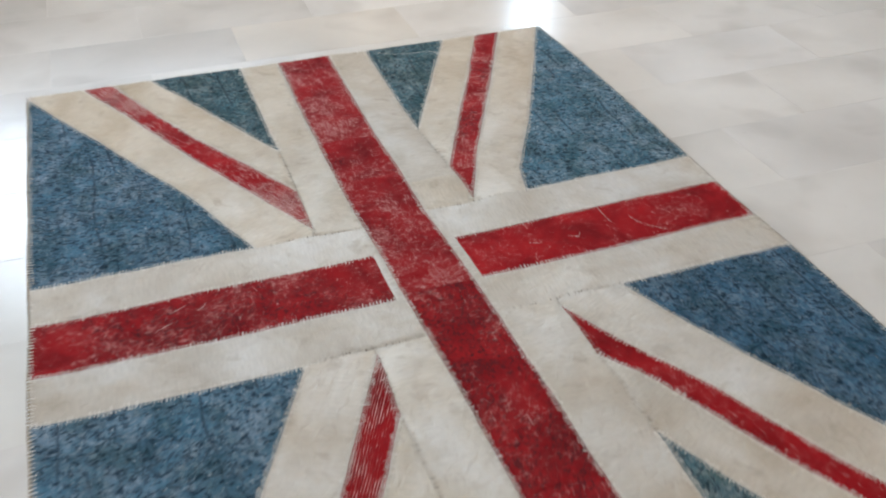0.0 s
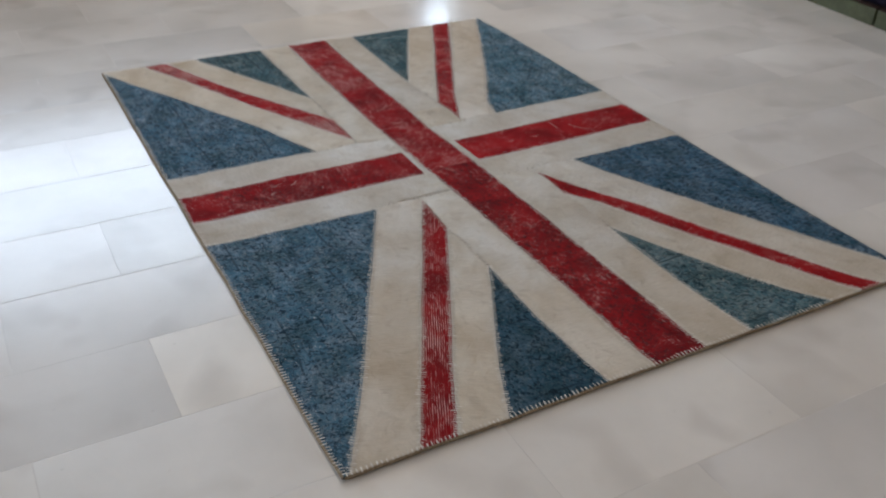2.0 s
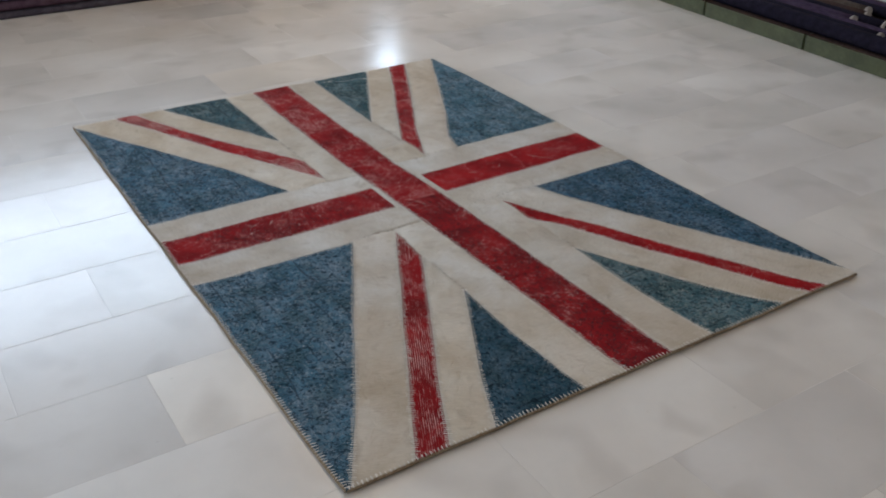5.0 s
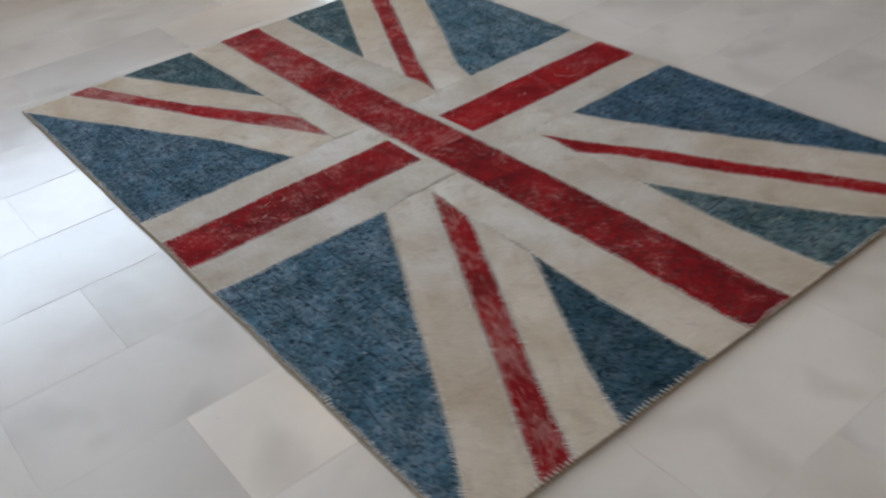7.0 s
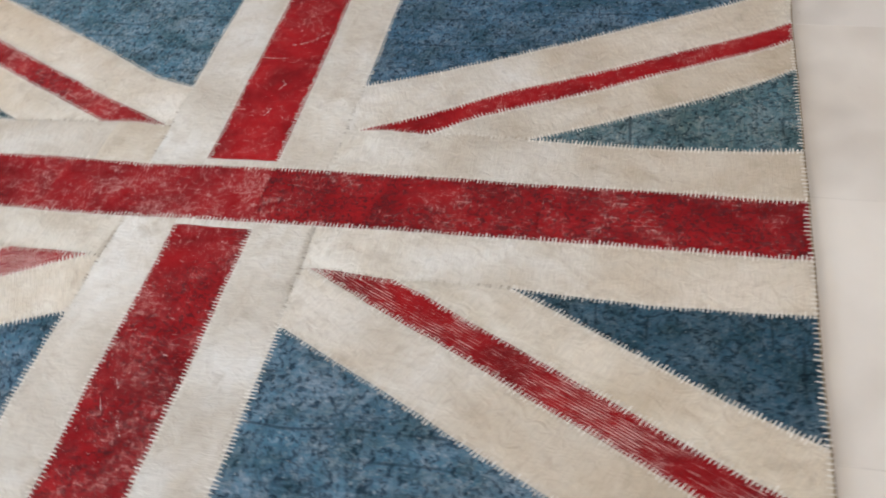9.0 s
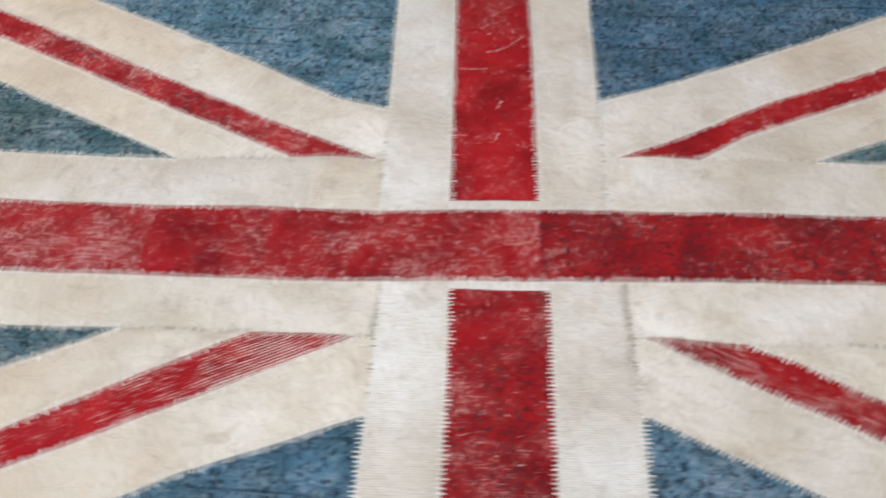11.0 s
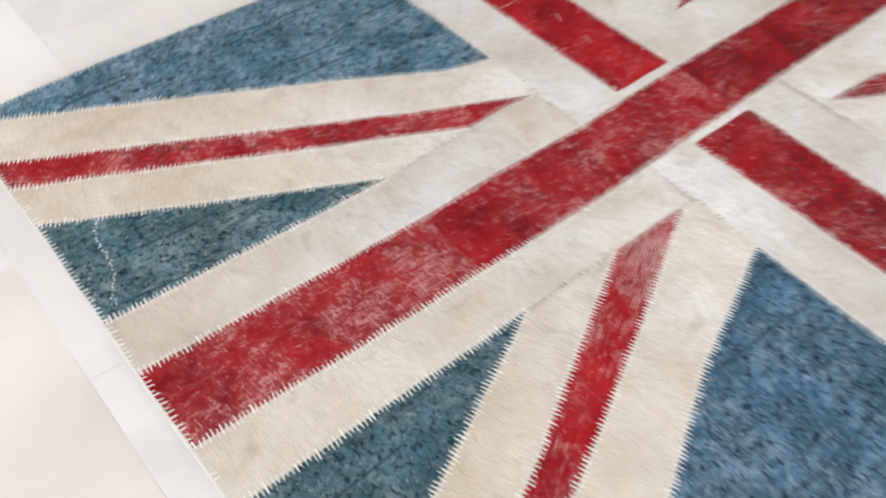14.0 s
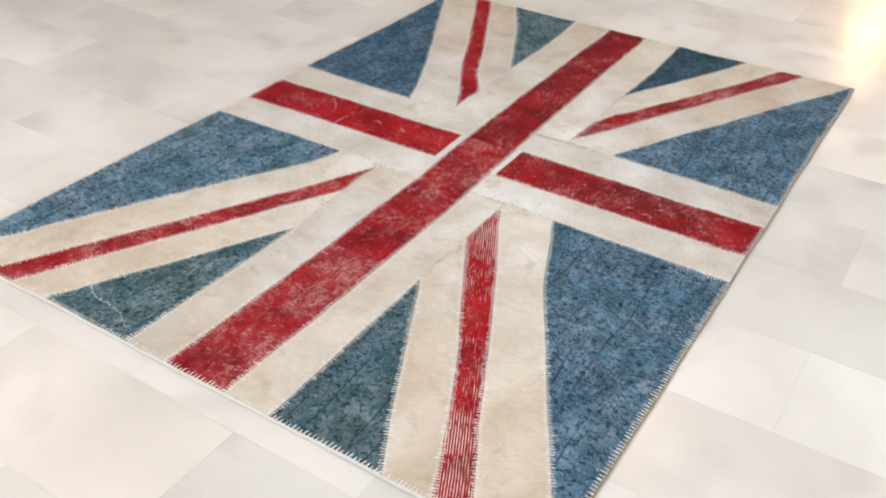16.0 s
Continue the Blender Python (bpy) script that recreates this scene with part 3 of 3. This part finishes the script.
# quarter A
patch("blue_patch", BLUE, (0, 1), A_BLUE, [(0.0, 1.411)], tint=(0.94, 0.93, 0.95))
patch("cream_patch", CREAM, (0.45, -0.9), [(0.0, RL)], A_LOW, [(0.645, 1.404)], back(A_BLUE), tint=(1.07, 1.03, 0.97))
patch("red_patch", RED_BARE, (0.45, -0.9), A_LOW, back(A_UP), tint=(1.08, 1.1, 1.1))
patch("cream_patch", CREAM, (0.45, -0.9), A_UP, back(A_SMALL), tint=(1.05, 1.01, 0.95))
patch("blue_patch", BLUE, (0, 1), A_SMALL, [(0.645, RL)], tint=(0.90, 0.84, 0.72))
patch("cream_patch", CREAM, (0, 1), A_BAND, [(0.765, 1.403)], back(MLA), tint=(1.06, 1.04, 1.0))
# quarter B
patch("blue_patch", BLUE, (0, 1), B_BLUE, [(RW, 1.437), (RW, RL)], tint=(1.1, 1.08, 1.05))
patch("cream_patch", CREAM, (-0.45, -0.9), B_UP, [(1.067, 1.427)], back(B_BLUE), tint=(1.06, 1.03, 0.99))
patch("red_patch", RED, (-0.45, -0.9), B_UP, back(B_LOW), tint=(1.0, 1.1, 1.1))
patch("cream_patch", CREAM, (-0.45, -0.9), B_LOW, back(B_SMALL), tint=(1.04, 1.01, 0.96))
patch("blue_patch", BLUE, (0, 1), B_SMALL, [(1.060, RL)], tint=(0.92, 0.85, 0.72))
patch("cream_patch", CREAM, (0, 1), between(B_BAND, RL, 1.56), back(between(MRA, RL, 1.56)))
patch("cream_patch", CREAM, (1, 0), between(B_BAND, 1.56, 1.427), [(0.932, 1.424)], [at(MRA, 1.56)], tint=(0.94, 0.90, 0.84))
# quarter C
patch("blue_patch", BLUE, (0, 1), C_BLUE, [(RW, 0.992)], tint=(0.74, 0.80, 0.88))
patch("cream_patch", CREAM, (0.45, -0.9), C_UP, [(RW, 0.0)], back(C_BLUE), [(1.088, 0.992)])
patch("red_patch", RED_SOLID, (0.45, -0.9), C_UP, back(C_LOW))
patch("cream_patch", CREAM, (0.45, -0.9), C_LOW, back(C_SMALL), tint=(0.97, 0.96, 0.94))
patch("blue_patch", BLUE, (1, 0), C_SMALL, [(1.097, 0.0), (1.090, 0.29)], tint=(1.02, 0.94, 0.80))
patch("cream_patch", CREAM, (0, 1), C_BAND, back(MRC), tint=(0.98, 0.96, 0.93))
# quarter D
patch("blue_patch", BLUE, (0, 1), D_BLUE, [(0.0, 0.0), (0.0, 0.975)], tint=(0.97, 0.96, 0.97))
patch("cream_patch", CREAM, (-0.45, -0.9), D_LOW, back(D_BLUE), [(0.664, 0.972)], tint=(1.03, 1.0, 0.96))
patch("red_patch", RED_BARE, (-0.45, -0.9), D_LOW, back(D_UP), tint=(0.95, 0.86, 0.87))
patch("cream_patch", CREAM, (-0.45, -0.9), D_UP, back(D_SMALL), tint=(1.02, 1.0, 0.96))
patch("blue_patch", BLUE, (1, 0), D_SMALL, [(0.657, 0.0), (0.650, 0.30)], tint=(0.43, 0.50, 0.52))
patch("cream_patch", CREAM, (0, 1), D_BAND, back(MLC), tint=(1.02, 1.01, 0.99))

for seam in (ML, MR, LR0, LR1, RR0, RR1, LW0[:2], LW1[:2], RW0[2:], RW1[2:], A_LOW, A_UP, A_BLUE, A_SMALL, A_BAND[:2], B_UP, B_LOW, B_BLUE, B_SMALL, B_BAND[:2],
             C_UP, C_LOW, C_BLUE, C_SMALL, C_BAND[3:], D_LOW, D_UP, D_BLUE, D_SMALL, D_BAND[3:]):
    stitches("seam_stitching", seam)
# cream sewn to cream: finer stitches
for seam in (LW0[1:], LW1[1:], RW0[:3], RW1[:3], A_BAND[1:], B_BAND[1:], C_BAND[:4], D_BAND[:4]):
    stitches("seam_stitching", seam, 0.0074, 0.0060, width=0.0012, mat_thread=SHADED_THREAD)
for end in ([(0.761, 1.281), (0.766, 1.104)], [(0.950, 1.290), (0.955, 1.120)]):
    stitches("seam_stitching", end, 0.0060, 0.010, 0.010)


def binding(a, b, radius, mat):
    """A cord along an edge of the rug."""
    bm = bmesh.new()
    a, b = Vector(a), Vector(b)
    count = round((b - a).length / 0.03)
    t = (b - a).normalized()
    n = Vector((-t.y, t.x))
    rings = []
    for i in range(count + 1):
        c = a.lerp(b, i / count)
        x, y = warp(c.x, c.y)
        x, y = x - n.x * radius * 0.45, y - n.y * radius * 0.45
        z = lie(c.x, c.y) - 0.0060
        rings.append([bm.verts.new((x + n.x * radius * math.cos(k), y + n.y * radius * math.cos(k), z + radius * math.sin(k)))
                      for k in (i2 * math.tau / 8 for i2 in range(8))])
    for r, q in zip(rings, rings[1:]):
        for k in range(8):
            bm.faces.new((r[k], r[(k + 1) % 8], q[(k + 1) % 8], q[k])).smooth = True
    bmesh.ops.recalc_face_normals(bm, faces=bm.faces[:])
    return part("edge_cord", bm, mat, rug, "cord bound along the edge")


EDGES = (((0, 0), (RW, 0)), ((RW, 0), (RW, RL)), ((RW, RL), (0, RL)), ((0, RL), (0, 0)))
# the near edge's brown cord also stands for the shade under that edge
for (a, b), pitch, cord, mat in zip(EDGES, (0.011, 0.010, 0.010, 0.010), (0.0036, 0.0040, 0.0040, 0.0042), (CORD, BACKING, THREAD, CORD)):
    binding(a, b, cord, mat)
    if a[0] == b[0]:
        marks = sorted({a[1], b[1]} | {p[1] for run in (LR0, LR1, LW0, LW1, RR0, RR1, RW0, RW1) for p in run if abs(p[0] - a[0]) < 0.001} | {p[1] for run in (A_BLUE, B_BLUE, C_BLUE, D_BLUE) for p in run if abs(p[0] - a[0]) < 0.001})
        line = [(a[0], m) for m in (marks if a[1] < b[1] else back(marks))]
    else:
        marks = sorted({a[0], b[0]} | {p[0] for run in (MLA, MLC, MRA, MRC, A_LOW, A_UP, A_SMALL, A_BAND, B_LOW, B_UP, B_SMALL, B_BAND, C_LOW, C_UP, C_SMALL, C_BAND, D_LOW, D_UP, D_SMALL, D_BAND) for p in run if abs(p[1] - a[1]) < 0.001})
        line = [(m, a[1]) for m in (marks if a[0] < b[0] else back(marks))]
    stitches("edge_stitching", line, pitch, 0.010, 0.0105, 0.0055, 0.0017)


def bare_line(run, spread, label):
    """Short ends of bare warp along a line where the pile has broken."""
    bm = bmesh.new()
    for a, b in zip(run, run[1:]):
        a, b = Vector(a), Vector(b)
        count = max(1, round((b - a).length / 0.006))
        lean = math.atan2((b - a).y, (b - a).x)
        for i in range(count):
            c = a.lerp(b, (i + random.random()) / count) + Vector((random.uniform(-spread, spread), random.uniform(-spread, spread)))
            k, r = (random.uniform(0, math.tau) if spread > 0.002 else lean + random.uniform(-0.3, 0.3)), random.uniform(0.0012, 0.0032) * (1.0 if spread > 0.002 else 0.7)
            vs = [bm.verts.new((*warp(c.x + r * x * math.cos(k) - r * y * math.sin(k), c.y + r * x * math.sin(k) + r * y * math.cos(k)), lie(c.x, c.y) + h))
                  for x, y, h in ((-1.6, 0, 0.0), (0, -0.6, 0.0006), (1.6, 0, 0.0), (0, 0.6, 0.0006), (0, 0, 0.0014))]
            for f in ((0, 1, 4), (1, 2, 4), (2, 3, 4), (3, 0, 4)):
                bm.faces.new([vs[j] for j in f])
    return part("bare_threads", bm, THREAD, rug, label)


# a crack in the small far blue piece, and scratches on the two red arms
SCRATCHES = ([(1.460, 1.147), (1.420, 1.187), (1.405, 1.214), (1.406, 1.232)], [(1.348, 1.290), (1.347, 1.257), (1.349, 1.221)], [(1.255, 1.205), (1.244, 1.193), (1.219, 1.206)],
             [(1.151, 1.197), (1.119, 1.208)], [(0.291, 1.228), (0.316, 1.241)], [(0.242, 1.168), (0.272, 1.186), (0.284, 1.190)], [(0.339, 1.216), (0.357, 1.228), (0.363, 1.243)])
bare_line([(1.294, 2.318), (1.246, 2.340), (1.174, 2.343), (1.150, 2.352), (1.100, 2.378), (1.082, 2.376)], 0.003, "line of bare pale threads")
for run in SCRATCHES:
    bare_line(run, 0.0008, "pale scratch in the pile")

# ---------------------------------------------------------------- goods round the floor
def roll(name, mat, radius, length, label, squash=0.85):
    """A rolled carpet along y with its wound end showing, its base at the origin."""
    ob = thing(name, label, "carpet roll", "rolled carpets on the plinth")
    bm = bmesh.new()
    seg, rings = 20, 14
    grid = []
    for j in range(rings + 1):
        y = length * j / rings
        ring = []
        for i in range(seg):
            k = i * math.tau / seg
            r = radius * (1 + 0.05 * noise.noise((math.cos(k), math.sin(k), y * 2 + radius * 50)))
            ring.append(bm.verts.new((r * math.cos(k), y, max(0.0, radius * squash + r * squash * math.sin(k)))))
        grid.append(ring)
    for r, q in zip(grid, grid[1:]):
        for i in range(seg):
            bm.faces.new((r[i], q[i], q[(i + 1) % seg], r[(i + 1) % seg])).smooth = True
    bm.faces.new(grid[0])
    bm.faces.new(back(grid[-1]))
    bmesh.ops.recalc_face_normals(bm, faces=bm.faces[:])
    part("carpet", bm, mat, ob)
    bm = bmesh.new()
    turns, steps = 2.6, 60
    ribbon = []
    for i in range(steps + 1):
        k = i / steps * turns * math.tau
        r = radius * (0.25 + 0.68 * i / steps)
        ribbon.append([bm.verts.new((rr * math.cos(k), yy, radius * squash + rr * squash * math.sin(k))) for rr, yy in ((r, 0.001), (r, -0.006), (r + 0.006, -0.006), (r + 0.006, 0.001))])
    for p, q in zip(ribbon, ribbon[1:]):
        for i in range(4):
            bm.faces.new((p[i], p[(i + 1) % 4], q[(i + 1) % 4], q[i]))
    bmesh.ops.recalc_face_normals(bm, faces=bm.faces[:])
    part("wound_end", bm, PALE, ob, "pale wound end of the carpet")
    return ob


# green marble plinth along the east side, in blocks with open joints
PX, PY, PTURN, PH = 3.372, 0.846, -3.6, 0.085
plinth = pose(PX, PY, 0, 0, 0, PTURN)
block = thing("plinth_block", "long green marble block of a low plinth on the floor", "plinth", "blocks of the green plinth")
part("block", boxes((0, 0.05, 0.005, 0.723, 0, PH - 0.005), bevel=0.003), GREEN, block)
part("cap", boxes((0.002, 0.9, 0.005, 0.723, PH - 0.005, PH), bevel=0.002), BROWN, block, "thin brown edge of the platform board")
block.matrix_basis = plinth
for k in (-2, -1, 1, 2, 3, 4):
    copy_thing(block, plinth @ pose(0, 0.728 * k, 0))

roll("rolled_carpet", NAVY, 0.046, 3.7, "thick black rolled carpet with a soft pile on the green plinth").matrix_basis = plinth @ pose(0.060, -0.62, PH)
for x, y, r, length, mat, words in (
        (0.137, -0.12, 0.030, 2.9, PURPLE, "thin dark purple rolled rug with a pale wound end"),
        (0.200, 0.45, 0.031, 2.4, NAVY, "thin black rolled rug with a pale wound end"),
        (0.264, 0.30, 0.031, 2.5, PURPLE, "thin dark purple rolled rug lying in a row on the plinth"),
        (0.329, 0.72, 0.032, 2.2, PURPLE, "thin dark purple rolled rug, shorter than those beside it"),
        (0.395, 0.57, 0.032, 2.3, NAVY, "thin black rolled rug with a pale wound end"),
        (0.461, 0.74, 0.032, 2.2, BROWN, "thin dark brown rolled rug lying in a row on the plinth"),
        (0.540, 0.80, 0.033, 2.1, OLIVE, "thin olive-brown rolled rug with a pale wound end"),
        (0.608, 0.62, 0.033, 2.4, NAVY, "thin black rolled rug lying at the back of the plinth"),
        (0.676, 0.55, 0.033, 2.4, PURPLE, "thin dark purple rolled rug lying at the back of the plinth")):
    roll("rolled_carpet", mat, r, length, words).matrix_basis = plinth @ pose(x, y, PH)


def folded(name, mat, x0, x1, y0, y1, z, h, label):
    """A folded carpet with a soft rounded fold along its front."""
    ob = thing(name, label, "carpet", "stack of folded carpets", at=((x0 + x1) / 2, y0, z))
    w, d = (x1 - x0) / 2, y1 - y0
    bm = bmesh.new()
    n = 24
    rows = []
    for i in range(n + 1):
        x = -w + 2 * w * i / n
        s = 0.004 * noise.noise((x * 3, z * 20, 1.0))
        prof = [(d, 0.0), (h * 0.5, 0.0)] + [(h * 0.5 - h * 0.5 * math.sin(a), h / 2 - h / 2 * math.cos(a)) for a in (0.5, 1.0, 1.57, 2.14, 2.64)] + [(h * 0.5, h), (d, h)]
        rows.append([bm.verts.new((x, y + (s if y < d else 0), zz)) for y, zz in prof])
    for r, q in zip(rows, rows[1:]):
        for k in range(len(r)):
            bm.faces.new((r[k], r[(k + 1) % len(r)], q[(k + 1) % len(r)], q[k])).smooth = 0 < k < 8
    bm.faces.new(rows[0])
    bm.faces.new(back(rows[-1]))
    bmesh.ops.recalc_face_normals(bm, faces=bm.faces[:])
    part("fold", bm, mat, ob)
    return ob


SLATE = plain("slate_carpet", (0.045, 0.036, 0.045), (0.10, 0.085, 0.10), 26, 0.95, 0.1, 0.6)
TAN = plain("tan_carpet", (0.33, 0.235, 0.135), (0.45, 0.34, 0.21), 26, 0.95, 0.1, 0.6)
z = 0.0
LAYERS = ((SLATE, "dark slate-grey folded carpet at the bottom of a stack"), (MAROON, "dusty maroon folded carpet with a soft fold"),
          (PURPLE, "dark purple folded carpet in a stack by the wall"), (TAN, "unseen tan folded carpet, added on the stack to tint the floor's reflection"))
# layers from the fourth up are unseen, added so the floor reflects tan
for k in range(18):
    mat, words = LAYERS[k] if k < 4 else LAYERS[3 if k % 5 else 1]
    h = 0.035 if k == 0 else 0.045 + 0.012 * ((k * 7) % 3)
    folded("folded_carpet", mat, -1.6, 1.5, 4.245 + 0.012 * ((k * 5) % 3), 4.82, z, h, words)
    z += h


# warm lamp on the south wall
def wall_lamp(m):
    ob = thing("wall_lamp", "small wall lamp with a warm glowing globe", "lamp")
    bm = bmesh.new()
    bmesh.ops.create_cone(bm, segments=24, radius1=0.06, radius2=0.05, depth=0.03, cap_ends=True, matrix=pose(0, 0.015, 0, 90, 0, 0))
    part("wall_plate", bm, FRAME, ob)
    bm = bmesh.new()
    bmesh.ops.create_cone(bm, segments=12, radius1=0.012, radius2=0.012, depth=0.10, cap_ends=True, matrix=pose(0, 0.07, 0, 90, 0, 0))
    part("arm", bm, FRAME, ob)
    bm = bmesh.new()
    bmesh.ops.create_uvsphere(bm, u_segments=24, v_segments=14, radius=0.13, matrix=pose(0, 0.24, 0))
    for f in bm.faces:
        f.smooth = True
    part("globe", bm, GLOW, ob, "warm glowing glass globe")
    ob.matrix_world = m
    return ob


# body and diffuser for the unseen lamps added as warm fill
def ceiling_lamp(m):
    ob = thing("ceiling_lamp", "unseen round ceiling lamp with a warm diffuser, added to warm the floor", "lamp", "ceiling lamps")
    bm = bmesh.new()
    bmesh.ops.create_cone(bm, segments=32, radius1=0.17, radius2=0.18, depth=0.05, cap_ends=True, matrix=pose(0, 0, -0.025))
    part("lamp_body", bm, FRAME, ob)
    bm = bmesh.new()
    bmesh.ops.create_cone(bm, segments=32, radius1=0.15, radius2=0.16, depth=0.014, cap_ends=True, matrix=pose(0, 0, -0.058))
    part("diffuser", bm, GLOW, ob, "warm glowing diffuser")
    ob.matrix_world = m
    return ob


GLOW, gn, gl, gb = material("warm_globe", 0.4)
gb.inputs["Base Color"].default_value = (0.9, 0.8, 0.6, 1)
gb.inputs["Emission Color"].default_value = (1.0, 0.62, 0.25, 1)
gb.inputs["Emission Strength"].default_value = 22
wall_lamp(pose(0.46, Y0, 1.25))
for lamp_x, lamp_y, watts in ADDED_LAMPS:
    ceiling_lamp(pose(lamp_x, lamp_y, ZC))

# ---------------------------------------------------------------- floor
floor = tagged(part("floor", boxes((X0 - TH, X1 + TH, Y0 - TH, Y1 + TH, -0.10, -0.0004)), GROUT), "polished pale marble tiles laid in running bond with fine joints", "floor", kind="structure")
TL, TW, GAP = 0.61, 0.307, 0.0018


def tile_mesh(bm, cx, cy, lx, ly, dz=0.0):
    c = 0.0010
    a = [bm.verts.new((cx + sx * lx / 2, cy + sy * ly / 2, -0.004)) for sx, sy in ((-1, -1), (1, -1), (1, 1), (-1, 1))]
    m = [bm.verts.new((cx + sx * lx / 2, cy + sy * ly / 2, dz - 0.0002)) for sx, sy in ((-1, -1), (1, -1), (1, 1), (-1, 1))]
    t = [bm.verts.new((cx + sx * (lx / 2 - c), cy + sy * (ly / 2 - c), dz)) for sx, sy in ((-1, -1), (1, -1), (1, 1), (-1, 1))]
    bm.faces.new(t)
    for i in range(4):
        j = (i + 1) % 4
        bm.faces.new((a[i], a[j], m[j], m[i]))
        bm.faces.new((m[i], m[j], t[j], t[i]))


bm = bmesh.new()
tile_mesh(bm, 0, 0, TL - GAP, TW - GAP)
tile_data = bpy.data.meshes.new("tile")
bm.to_mesh(tile_data)
bm.free()
tile_data.materials.append(MARBLE)
rest = bmesh.new()
rng = random.Random(5)
near_tiles = []
# single tiles that are paler, greyer or yellower than the rest, by row and place in the row
SHADES = {(3, 0): (1.10, 1.09, 1.06), (7, -1): (1.09, 1.09, 1.09), (7, 0): (1.07, 1.06, 1.05), (8, 0): (0.97, 0.95, 0.93), (5, 0): (0.93, 0.94, 0.93), (6, 0): (0.94, 0.95, 0.94),
          (10, 2): (1.02, 1.0, 0.965), (10, 1): (0.96, 0.96, 0.95), (8, 4): (0.93, 0.93, 0.94), (3, 3): (0.94, 0.94, 0.96), (2, 2): (1.0, 0.97, 0.94)}
for r in range(-14, 23):
    y = -0.590 + TW * (r + 0.5)
    off = -0.24 if r % 2 else -0.545
    for k in range(-8, 10):
        x = off + TL * (k + 0.5)
        if not (X0 - 0.3 < x < X1 + 0.3 and Y0 - 0.15 < y < Y1 + 0.15):
            continue
        dz = rng.uniform(-0.0001, 0.0001)
        if -1.6 < x < 3.7 and -1.6 < y < 4.4:
            near_tiles.append((x, y, dz, SHADES.get((r, k), (1, 1, 1))))
        else:
            tile_mesh(rest, x, y, TL - GAP, TW - GAP, dz)
for x, y, dz, shade in near_tiles:
    tile = new("tile", tile_data)
    tile.parent = floor
    tile.location = (x, y, dz)
    tile.color = (*shade, 1)
    tile.rotation_euler = (0, 0, math.pi * rng.randrange(2))
tagged(part("tiles_beyond", rest, MARBLE, floor), kind="stuff")
